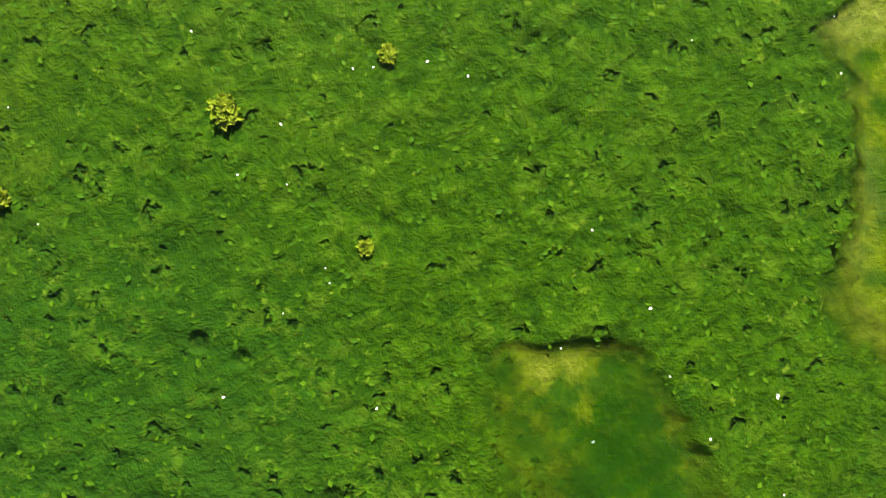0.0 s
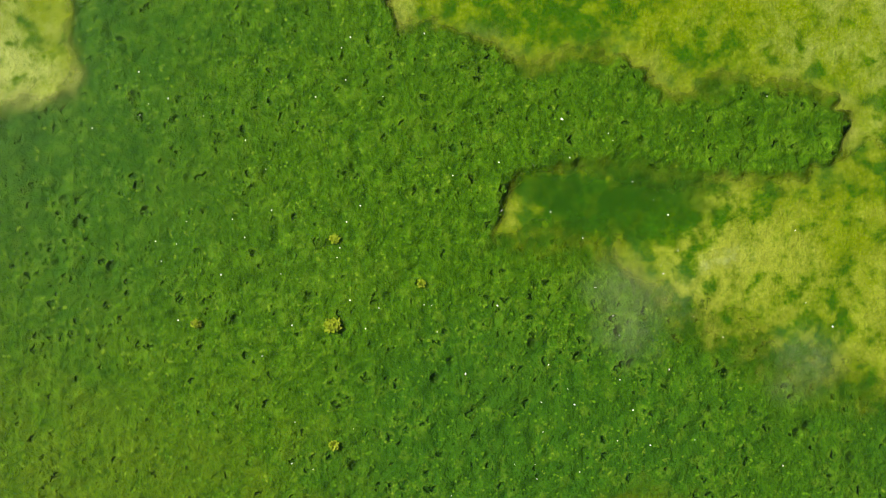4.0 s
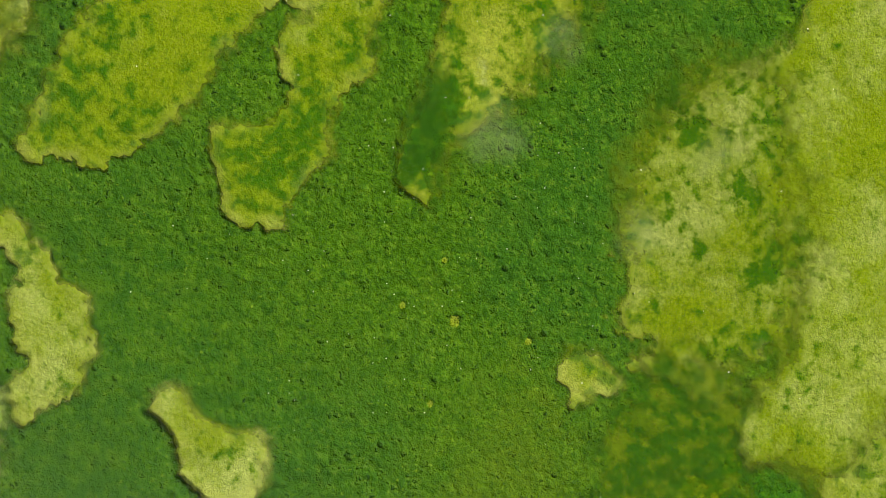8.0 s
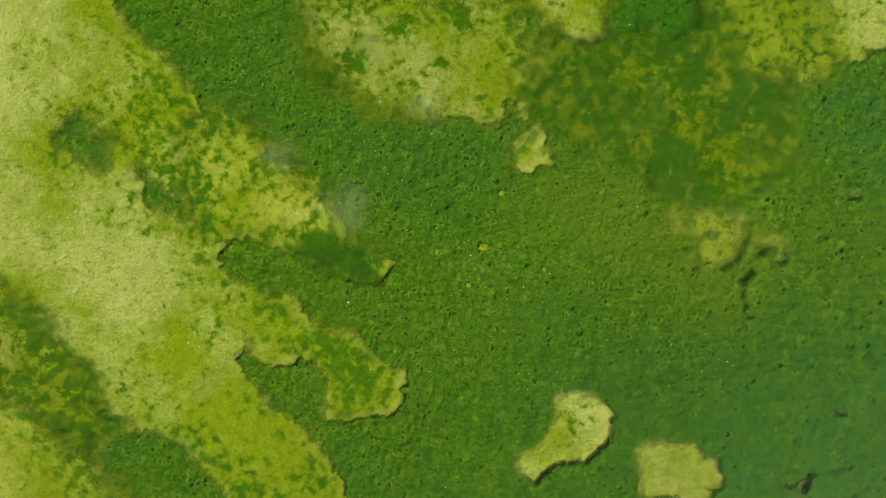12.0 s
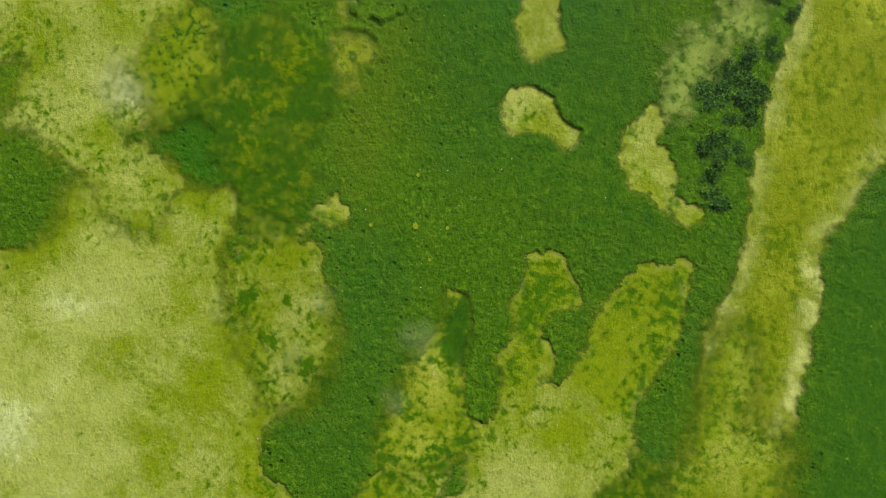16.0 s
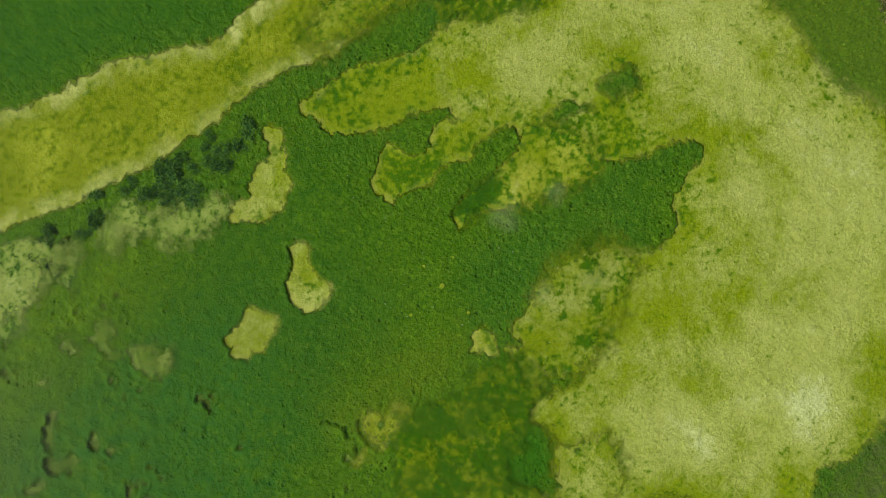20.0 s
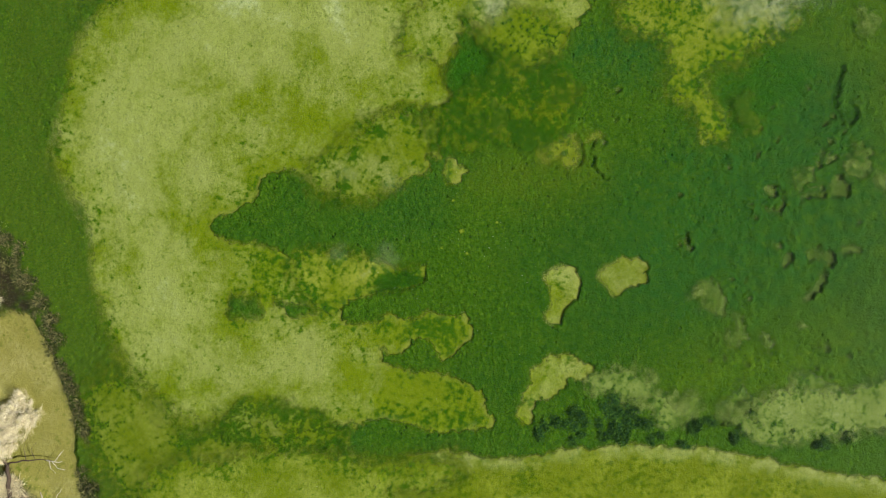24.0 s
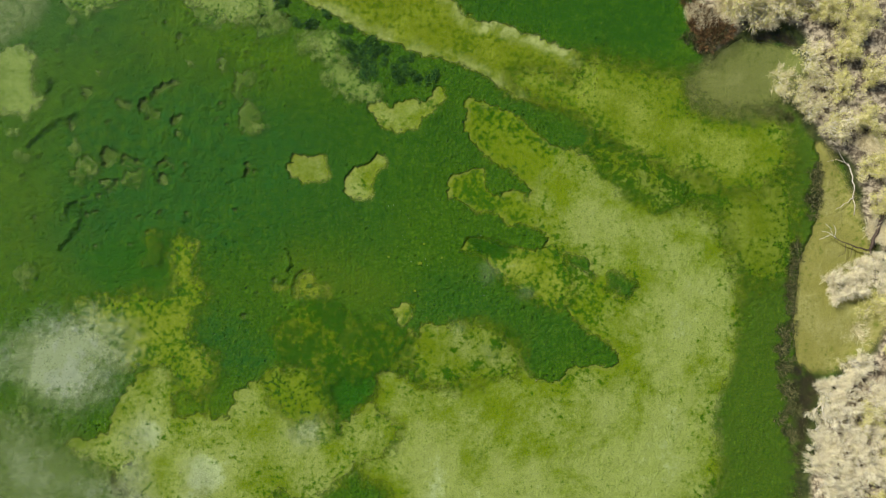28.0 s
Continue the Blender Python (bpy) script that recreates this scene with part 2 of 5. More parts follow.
def mat_material(tone):
    body, core, dark, rim = TONES[tone]
    n = Nodes("algae_" + tone)
    fine, clot = n.noise(7.0, 6, 0.75, 0.2), n.noise(1.1, 8, 0.75, 0.15)
    wide, dots = n.noise(0.13, 6, 0.65, 0.2), n.noise(0.42, 3, 0.5)
    cloud = n.math("ADD", n.math("MULTIPLY", n.math("SUBTRACT", wide, 0.5), 3.4), n.math("MULTIPLY", n.math("SUBTRACT", clot, 0.5), 1.5))
    pale = n.math("ADD", n.attr("pale"), cloud)
    pale = n.math("ADD", pale, n.math("MULTIPLY", n.math("SUBTRACT", n.noise(3.7, 5, 0.7), 0.5), 0.9))
    colour = n.mix(n.ramp(pale, -0.1, 1.05), body, core)
    colour = n.mix(n.ramp(pale, 1.05, 2.0, 0.0, 0.8), colour, (0.36, 0.41, 0.23))
    colour = n.mix(n.ramp(fine, 0.5, 0.68, 0.0, 0.4), colour, rim)
    colour = n.mix(n.ramp(fine, 0.5, 0.3, 0.0, 0.28), colour, dark)
    colour = n.mix(n.ramp(n.noise(3.0, 6, 0.75, 0.3), 0.50, 0.30, 0.0, 0.4), colour, dark)
    dabs = n.math("MULTIPLY", n.math("SUBTRACT", n.noise(1.05, 3, 0.5, 0.25), 0.5), 2.2)
    blot = n.math("ADD", dabs, n.math("MULTIPLY", n.math("SUBTRACT", n.noise(3.0, 5, 0.7, 0.2), 0.5), 0.95))
    blot = n.math("ADD", blot, n.math("MULTIPLY", n.math("SUBTRACT", n.noise(0.22, 4, 0.6, 0.2), 0.5), 1.3))
    much = n.math("SUBTRACT", n.math("MULTIPLY", n.attr("mottle"), 0.95), 0.85)
    level = n.math("SUBTRACT", much, blot)
    moss = tuple(0.5 * v + 0.5 * w for v, w in zip(body, dark))
    colour = n.mix(n.ramp(level, -0.50, 0.14), colour, moss)
    deep = n.mix(n.ramp(fine, 0.42, 0.64, 0.0, 0.45), dark, moss)
    deep = n.mix(n.ramp(n.noise(1.6, 7, 0.75, 0.3), 0.50, 0.60, 0.0, 0.75), deep, moss)
    colour = n.mix(n.ramp(level, -0.16, 0.20, 0.0, 0.97), colour, deep)
    specks = n.math("MULTIPLY", n.ramp(n.cells(0.8), 0.2, 0.06), n.ramp(dots, 0.44, 0.56))
    colour = n.mix(n.math("MULTIPLY", specks, 0.45), colour, dark)
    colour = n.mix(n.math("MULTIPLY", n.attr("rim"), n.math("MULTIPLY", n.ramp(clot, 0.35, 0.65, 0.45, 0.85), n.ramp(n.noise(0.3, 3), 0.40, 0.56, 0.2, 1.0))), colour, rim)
    shred = n.math("ADD", n.math("MULTIPLY", n.noise(1.8, 8, 0.8, 0.15), 0.55), n.math("MULTIPLY", n.noise(0.4, 5, 0.65, 0.2), 0.45))
    edge = n.math("ADD", n.attr("cover"), n.math("MULTIPLY", n.math("SUBTRACT", shred, 0.5), n.math("MULTIPLY", n.attr("fray"), 1.5)))
    alpha = n.math("MULTIPLY", n.ramp(edge, 0.16, 0.84), n.attr("body"))
    wool = n.noise(2.4, 6, 0.7, 0.3)
    bump = n.bump(n.math("ADD", n.math("MULTIPLY", fine, 0.3), n.math("ADD", clot, wool)), 0.3, 0.7)
    return n.done(n.surface(colour, 0.85, bump, 0.05), alpha)


def water_material():
    n = Nodes("clear_water")
    ripple = n.bump(n.math("ADD", n.noise(1.3, 3, 0.5, 0.5), n.math("MULTIPLY", n.noise(5.0, 3), 0.3)), 0.02, 0.3)
    clear, gloss = n.add("ShaderNodeBsdfTransparent"), n.add("ShaderNodeBsdfGlossy")
    n.put(clear.inputs["Color"], (0.95, 0.98, 0.88))
    n.put(gloss.inputs["Roughness"], 0.08)
    n.put(gloss.inputs["Normal"], ripple)
    fres = n.add("ShaderNodeFresnel")
    n.put(fres.inputs["IOR"], 1.33)
    node = n.add("ShaderNodeMixShader")
    n.put(node.inputs[0], fres.outputs[0])
    n.put(node.inputs[1], clear.outputs[0])
    n.put(node.inputs[2], gloss.outputs[0])
    return n.done(node.outputs[0])


WEED, WATER = weed_material(), water_material()
ALGAE = {tone: mat_material(tone) for tone in TONES}


# ---- plan arithmetic ----
def lattice(ix, iy, seed):
    h = (ix.astype(np.int64) * 374761393 + iy.astype(np.int64) * 668265263 + seed * 974634777) & 0xFFFFFFFF
    h = ((h ^ (h >> 13)) * 1274126177) & 0xFFFFFFFF
    return ((h ^ (h >> 16)) & 0xFFFF) / 65535.0


def grain(x, y, size, seed=0, octaves=3):
    """Smooth noise between -1 and 1 with lumps of the given size."""
    total, weight, amp = 0.0, 0.0, 1.0
    for k in range(octaves):
        u, v = x / size * 2**k, y / size * 2**k
        iu, iv = np.floor(u), np.floor(v)
        fu, fv = u - iu, v - iv
        fu, fv = fu * fu * (3 - 2 * fu), fv * fv * (3 - 2 * fv)
        s = seed * 7 + k
        low = lattice(iu, iv, s) * (1 - fu) + lattice(iu + 1, iv, s) * fu
        high = lattice(iu, iv + 1, s) * (1 - fu) + lattice(iu + 1, iv + 1, s) * fu
        total, weight, amp = total + amp * (low * (1 - fv) + high * fv), weight + amp, amp * 0.55
    return 2 * total / weight - 1


def ease(v, lo, hi):
    u = np.clip((v - lo) / (hi - lo), 0, 1)
    return u * u * (3 - 2 * u)


def rounded(outline, parts=3):
    """The closed outline as a soft curve through its corners."""
    p = np.array(outline, float)
    a, c, d = np.roll(p, 1, 0), np.roll(p, -1, 0), np.roll(p, -2, 0)
    rows = []
    for s in np.arange(parts) / parts:
        rows.append(0.5 * (2 * p + (c - a) * s + (2 * a - 5 * p + 4 * c - d) * s**2 + (3 * p - a - 3 * c + d) * s**3))
    return np.stack(rows, 1).reshape(-1, 2)


def inside(outline, x, y):
    """Metres to the outline, positive within it."""
    p = rounded(outline)
    q = np.roll(p, -1, 0)
    best, crossed = np.full(x.shape, 1e9), np.zeros(x.shape, bool)
    for (ax, ay), (bx, by) in zip(p, q):
        ex, ey = bx - ax, by - ay
        t = np.clip(((x - ax) * ex + (y - ay) * ey) / (ex * ex + ey * ey + 1e-9), 0, 1)
        best = np.minimum(best, (x - ax - t * ex) ** 2 + (y - ay - t * ey) ** 2)
        if ey:
            crossed ^= ((ay > y) != (by > y)) & (x < ax + (y - ay) * ex / ey)
    return np.where(crossed, 1, -1) * np.sqrt(best)


def sheet(name, xs, ys, z, keep, material, layers, parent=None):
    """A mesh over the lines xs, ys at the heights z, of the cells whose corners are kept."""
    nx, ny = len(xs), len(ys)
    gx, gy = np.meshgrid(xs, ys)
    ids = np.arange(nx * ny).reshape(ny, nx)
    quads = np.stack([ids[:-1, :-1], ids[:-1, 1:], ids[1:, 1:], ids[1:, :-1]], -1).reshape(-1, 4)
    flat = keep.ravel()
    quads = quads[flat[quads].any(1)]
    used, quads = np.unique(quads, return_inverse=True)
    quads = quads.reshape(-1, 4)
    mesh = bpy.data.meshes.new(name)
    mesh.vertices.add(len(used))
    mesh.vertices.foreach_set("co", np.stack([gx.ravel(), gy.ravel(), z.ravel()], 1)[used].astype(np.float32).ravel())
    mesh.loops.add(quads.size)
    mesh.loops.foreach_set("vertex_index", quads.ravel().astype(np.int32))
    mesh.polygons.add(len(quads))
    mesh.polygons.foreach_set("loop_start", np.arange(0, quads.size, 4, dtype=np.int32))
    mesh.polygons.foreach_set("loop_total", np.full(len(quads), 4, np.int32))
    mesh.polygons.foreach_set("use_smooth", np.ones(len(quads), bool))
    mesh.update(calc_edges=True)
    for key, values in layers.items():
        layer = mesh.attributes.new(key, "FLOAT", "POINT")
        layer.data.foreach_set("value", np.broadcast_to(values, gx.shape).ravel()[used].astype(np.float32))
    mesh.materials.append(material)
    ob = new(name, mesh)
    ob.parent = parent
    return ob


# ---- outlines, in metres ----
EAST = [(17, 23.1), (22.6, 21.2), (29.1, 18.7), (34.5, 17.1), (38.8, 14.4), (43.1, 11.1), (48.5, 10), (52.3, 6.2), (54.4, -1.3), (55.4, -8.9), (54.6, -16.4), (52.6, -23.9), (50.2, -30.4), (51, -36.8), (50.6, -43.2), (43.4, -51.9), (37.2, -58.9), (25.3, -62.6), (14.3, -63.2), (4.6, -59.5), (3.5, -49.1), (20.9, -25.1), (23.6, -19.7), (22.5, -11.1), (20.9, -5.7), (18.2, -1.4), (19.1, 3), (18.8, 6), (15.6, 13.3), (14.5, 15.8), (15.6, 19.3)]
FINGER_LONG = [(2.9, 30.5), (3.8, 31), (4.8, 31.7), (6.3, 30.6), (8.7, 29.9), (11.2, 28.8), (13.6, 27.4), (15.7, 25.6), (17.5, 24), (18.5, 22.6), (20.7, 22.3), (22.8, 21.3), (24.5, 20.9), (25.7, 18.1), (24.5, 13.5), (17.8, 9.5), (15.3, 11.5), (15.7, 13.4), (15, 14.6), (13, 15.7), (10.8, 17.3), (8.5, 18.9), (6.6, 20.2), (4.8, 21.9), (3.9, 23.9), (3.3, 26.4), (3.1, 29)]
FINGER_MID = [(-0.2, 11.9), (-0, 13.9), (0.3, 15.9), (1.9, 16.5), (4.3, 17.4), (5.5, 17.1), (6.5, 17.4), (7.2, 16.9), (7, 15.2), (7.4, 13.7), (8.3, 12.8), (9.6, 12.5), (11.1, 13), (13.1, 13.2), (14.4, 12.7), (15.1, 11.6), (18.3, 10.3), (22.8, 5.4), (21.1, 2.6), (17.8, 5.1), (14, 6.4), (12.6, 6.4), (11, 7.1), (9, 9.1), (6.9, 9.1), (4.9, 9.4), (3.1, 10.8), (1.7, 12), (0.6, 12.1)]
FINGER_SHORT = [(2.7, 1.8), (2.8, 2.5), (4.1, 4.1), (6.1, 4.2), (8.1, 4.1), (10.7, 3), (12.8, 2.5), (14.9, 2.1), (17.1, 2.1), (20.9, 2.2), (23.3, -2.5), (23.7, -7), (20.1, -9.6), (16, -7.5), (13.3, -5.8), (10, -3.5), (8, -1.3), (7.3, 0.1), (5.2, 1)]
SOUTH = [(14.3, -63.2), (4.6, -59.5), (-1.9, -60.7), (-6.1, -59.7), (-10.3, -55), (-13, -52.3), (-12.6, -47.3), (-15.1, -43), (-17.7, -39.7), (-18.7, -34.8), (-18.4, -30.3), (-17.6, -27.3), (-14.7, -23.9), (-13.5, -21.5), (-9.8, -21.3), (-7.5, -23), (-4.2, -24.3), (-1.5, -24.5), (2.6, -21.4), (7.6, -20.4), (10.9, -15.2), (13.3, -18.5), (16.5, -22.2), (22.1, -20.8), (32.2, -18.4), (38, -23.7), (40, -33.6), (31.1, -48.2), (23.4, -58)]
LOBE = [(32.5, -18.9), (31, -20.4), (27.2, -20.6), (22.7, -20.9), (20.8, -23), (17.7, -23), (15.4, -21.4), (14, -19.4), (13, -16.6), (11.5, -15.2), (4.8, -13.7), (-0.5, -10.3), (2.3, -2.1), (6.5, 2.1), (11.6, -3.2), (18.6, -7.7), (25.5, -13.2), (30.5, -16.5)]
NOTCH = [(36, -5.4), (34.7, -7.1), (33.2, -7.1), (30.8, -5.5), (30.2, -4.3), (31.1, -2.9), (33, -3), (35.3, -4.1)]
VEE = [(13.7, -18.1), (12.6, -16.1), (10.7, -14.2), (7.7, -12), (3.3, -11.6), (-0.3, -12.5), (-2.5, -12.4), (-4.4, -11.9), (-5.1, -13.1), (-5.8, -14), (-7.1, -13.6), (-8.6, -14.4), (-9, -16.6), (-9.9, -18.4), (-8.6, -20.3), (-6.6, -21.1), (-4.6, -23.5), (0.9, -24.3), (9.2, -22.5), (13.3, -21.4)]
SMALL = [(-6.9, -9.8), (-7.2, -11.2), (-8.2, -12.1), (-8.9, -12.6), (-9.7, -11.9), (-9.6, -10.9), (-10.6, -10), (-10.9, -9.4), (-9.7, -8.9), (-9, -8.3), (-7.7, -8.2), (-7, -8.8)]
CURL = [(-22.6, -7.2), (-23.8, -8), (-25.3, -7.4), (-27.7, -9), (-29, -7.7), (-29.7, -6.2), (-29.6, -4.1), (-28.2, -2.1), (-26.6, -2.3), (-25.3, -3.4), (-23.4, -5.3)]
BEAN = [(-14.6, 12.3), (-16.1, 11.4), (-18.1, 11.6), (-19.6, 12.4), (-20, 14.1), (-19.6, 15.8), (-18.2, 17.6), (-16.3, 18.4), (-14.8, 19.6), (-13.2, 20.3), (-12, 19.4), (-11.8, 18.4), (-13.2, 17.2), (-14.5, 15.9), (-14.5, 14)]
OVAL = [(-23.3, 15.7), (-24.6, 15), (-26.6, 15.3), (-28, 15.3), (-29, 16.2), (-30.4, 16.4), (-30.8, 18.4), (-30, 19), (-30.1, 20.2), (-28.4, 20.6), (-26.2, 20), (-24.2, 20.3), (-23.7, 19.2), (-23.3, 17.5)]
CRESCENT = [(-1.4, 33.4), (-0.4, 31.8), (-1.4, 29.8), (-3.4, 28.4), (-5.2, 26.9), (-5.8, 25.4), (-8.9, 24.8), (-11.8, 24.7), (-13.4, 25.7), (-13.7, 27), (-15.7, 29.1), (-14.3, 30.4), (-12.7, 30.2), (-11.1, 29.4), (-8.9, 30.5), (-7.1, 30.9), (-5.4, 30.4), (-3.6, 31), (-2.5, 32.4)]
TONGUE = [(21.5, 29.2), (14, 30.6), (8.2, 34.6), (2.6, 37.6), (-6, 39.9), (-16.5, 44.5), (-23.4, 48.1), (-29.8, 51.8), (-36.1, 56.6), (-41.6, 60.8), (-48, 65.3), (-60.1, 74.3), (-72.2, 85.3), (-48.5, 95), (-36.4, 84.1), (-27.3, 73.9), (-23.4, 68.3), (-17.1, 62.4), (-11.1, 59.6), (-5.2, 55.7), (0.2, 50.5), (5.2, 46.2), (10.9, 45.3), (18.7, 42.2), (25.1, 39.6), (28.9, 35.8), (26.4, 31.5)]
ROOT = [(21.5, 29.3), (23.7, 28), (29.1, 23.6), (34.5, 19.3), (39.9, 17.1), (47.5, 16), (53.9, 12.7), (61.5, 13.8), (65.3, 19.2), (64.8, 24.7), (59.4, 28.5), (48.6, 28.5), (45.9, 31.8), (46, 35), (40, 36.1), (33.5, 37.2), (27.5, 39.2), (25, 37.4), (23.4, 33.8), (23, 31)]
WEST = [(-83.9, -43.2), (-76.4, -38.8), (-72.8, -34.7), (-67.9, -33.9), (-63.9, -28.5), (-61, -23.5), (-57.1, -19.8), (-51.5, -18.3), (-46.3, -19.7), (-45.9, -25.4), (-40.8, -24.9), (-34.4, -22.7), (-29.5, -20.3), (-24.3, -24.3), (-22.1, -30.7), (-19.9, -34.4), (-18.1, -38.4), (-19.7, -41.6), (-24.8, -45.5), (-25, -50.5), (-31.3, -54.6), (-38.5, -54.1), (-45.1, -52.5), (-52.3, -48.6), (-58.6, -44), (-66.4, -44.6), (-77.3, -51.7)]
WEST_ARM = [(-72.4, -9.1), (-70.1, -6.7), (-64.6, -7), (-60.5, -5.3), (-55.3, -6.2), (-53.1, -4), (-53.7, 1.4), (-51.7, 5.2), (-49.9, 4.1), (-48.3, 1.9), (-48.5, -2.4), (-46.3, -6.2), (-47.2, -9.5), (-48.8, -11.6), (-49.5, -14.9), (-46.3, -17.1), (-44.8, -20.3), (-45.5, -24.6), (-48.8, -25.9), (-51.7, -24.6), (-53.7, -21.3), (-56.9, -20.8), (-60.7, -20.8), (-64, -19.1), (-66.7, -15.9), (-70, -13.7), (-72.2, -12.1)]
DOT_A = [(-53.1, -25.9), (-51.4, -24.9), (-49.3, -25.4), (-48.1, -26.8), (-46.4, -23.5), (-44.3, -22.5), (-42.4, -22.3), (-41.2, -24.7), (-41, -27), (-42.3, -29.3), (-44.3, -30.3), (-46.3, -30.1), (-47.8, -29), (-49.9, -30), (-51.8, -29)]
DOT_B = [(-31, -49.7), (-33.4, -44.6), (-31.4, -44), (-28.7, -46.6), (-25, -48.4), (-27.4, -50.9)]
DOT_C = [(-25, -47), (-22.6, -43.2), (-17.4, -41.2), (-13.4, -42.8), (-10.8, -46.1), (-10.2, -50.4), (-12.4, -52.8), (-18.4, -52), (-22.7, -50)]
BLOT = [(-19.1, -54.6), (-17.6, -52.1), (-13.9, -52.6), (-12, -56.7), (-15.2, -57)]
FAR_W = [(-89.3, 40.6), (-86.8, 41.2), (-84.2, 41.8), (-82.1, 42.4), (-80.7, 40.5), (-79.6, 38.6), (-80, 35.9), (-79.5, 32.4), (-78.2, 31.5), (-80, 29.7), (-81.6, 27.7), (-82.8, 28.9), (-84.7, 29), (-86.7, 29.2), (-89.3, 29)]
FAR_NW = [(-88.8, 52.9), (-78.4, 52.8), (-79, 47.6), (-81.6, 45.7), (-84.2, 43.8), (-88.7, 43.2)]
BAND = [(-21.1, 42.3), (-20.5, 39.7), (-16.8, 35.4), (-13.3, 31.8), (-16, 30.7), (-20.1, 32), (-23.3, 34.7), (-23.8, 38.4), (-26.1, 40.7), (-29.1, 40.6), (-30, 45), (-32.2, 46.5), (-36.8, 49.2), (-43, 50.8), (-37.7, 54.6), (-34.2, 51.1), (-32.6, 47.1), (-27.9, 43.5), (-23.6, 44.5)]
ISLE_A = [(8.2, 68), (4.6, 68.4), (2, 70.7), (-0.8, 71.9), (-1.9, 73.8), (-1.7, 76.9), (0.5, 77.2), (3, 74.6), (6, 71.7), (9, 68.8)]
ISLE_B = [(20.7, 74.2), (15, 77), (9.8, 80.4), (3.2, 87.2), (15.2, 88), (21.6, 82.4), (25.1, 76.7), (23.7, 74.6)]
ISLE_C = [(22.7, 60.5), (14.3, 64.8), (15.8, 68.6), (21, 66.2), (27.6, 63.4), (29, 60.4)]
HALO = [(-84.2, -14.7), (-79.9, -12.6), (-74.4, -11.5), (-67.9, -10.5), (-62.9, -12.7), (-61.3, -17), (-64.5, -22.4), (-68.9, -26.7), (-76.5, -27.2), (-82, -24.5), (-84.7, -19.1)]
LAND_EAST = [(35.6, 98.6), (47, 71.2), (50.2, 63.2), (48.7, 53.1), (47.1, 43), (50.6, 38.1), (49.8, 38.9), (54.1, 40.8), (57.4, 43.8), (63.9, 44.5), (68.2, 41), (66, 35.6), (67, 29), (71.3, 21.2), (75.5, 18.2), (77.1, 13.8), (78.1, 7.3), (80.8, 1.9), (80.7, -4.5), (79, -9.4), (80.6, -15.3), (77.3, -19.6), (73, -23.9), (69.8, -28.2), (68.1, -36.8), (67.3, -45.5), (66.3, -58.1), (62.9, -89.9), (149.4, -99.8), (173.6, 49.5), (132.4, 148.9)]
SAND = [(70.2, 22), (73.9, 18.2), (78.7, 6.3), (81.8, -6.7), (81.1, -15.3), (75.2, -20.7), (66.6, -20.7), (65.6, -12.1), (66.8, -1.3), (70.1, 7.3), (70.7, 17.1)]
BAY = [(45.9, 32.3), (48.1, 36.7), (54.1, 40.5), (59.5, 43.7), (66, 42.1), (68.1, 35.6), (63.8, 29), (56.2, 27.4), (48.6, 29)]
OLIVE = [(53.9, 6.2), (57.2, 13.8), (61.5, 19.2), (69.1, 19.2), (69, 6.2), (65.6, -6.7), (63.9, -20.7), (63.7, -47.5), (50.6, -47.5), (50.2, -30.4), (54.6, -16.4), (55.4, -8.9)]
MURK = [(-81.4, -53.5), (-65.4, -45.9), (-57.3, -45.7), (-49.5, -50.5), (-39.3, -54.8), (-29.4, -55.2), (-23.3, -54.5), (-9.6, -66.7), (-14.1, -83.6), (-51.2, -105.7)]
SPECK_B = [(-21.2, -26.2), (-22.4, -27.9), (-25.1, -30.8), (-29.7, -31.5), (-35.8, -24.4), (-33.9, -21.1), (-30.8, -19.5), (-28.4, -19.4), (-25.2, -21.2), (-23.5, -24.3)]
NOTCH_B = [(28, -4.1), (26.8, -3.3), (24.9, -1.9), (21.8, 0.1), (22.7, 0.8), (25.3, 0.5), (26.7, -0.4), (27.1, -1.9), (28.1, -2.9)]
STRAIT = [(-14.1, -24.8), (-14.8, -26.3), (-16.3, -27.5), (-18.3, -28.7), (-19.9, -29.8), (-20.8, -31.2), (-21.2, -33), (-22.3, -32.4), (-22.7, -29.3), (-22.6, -26.1), (-21.4, -23.5), (-17.9, -22.4), (-14, -22.4)]
GHOST = [(-15, -18.6), (-16.5, -19.3), (-17.7, -18.4), (-19.9, -18.2), (-20.4, -16.7), (-20.9, -14.9), (-20.3, -13.7), (-18.5, -13.4), (-17.6, -12.2), (-16.9, -12.9), (-16.1, -15), (-15.5, -17)]
GHOST_B = [(-28.1, -13.5), (-30, -15.4), (-31.7, -15.1), (-32.6, -16.3), (-34.3, -13.9), (-33.9, -12.7), (-32.6, -12), (-30.6, -11.5), (-28.4, -11.7)]
CURL_B = [(-30.7, -5.3), (-32.4, -6), (-33.5, -4.9), (-32.2, -4.1), (-31.1, -4.3)]
MURK_CORNER = [(-92.8, -33.1), (-79.7, -33.7), (-73.2, -35.3), (-66.7, -39.6), (-61.2, -45), (-57.9, -53.6), (-92.7, -53.5)]
GREY_HAZE = [(-88.5, -29.9), (-77.6, -32.1), (-69.9, -36.4), (-63.4, -42.9), (-60.1, -47.2), (-75.3, -49.3), (-89.5, -47.1)]
GROVE = [(-15.3, 45.4), (-7.2, 40.1), (-2, 34.8), (-3, 32.1), (-5.2, 29.5), (-8.4, 31.3), (-11.2, 30.3), (-13.6, 31.6), (-18.6, 35.1), (-20.6, 41.6), (-26.6, 44.4), (-33, 47.9), (-33.5, 51.5), (-29.7, 50.3), (-20.3, 46.9)]
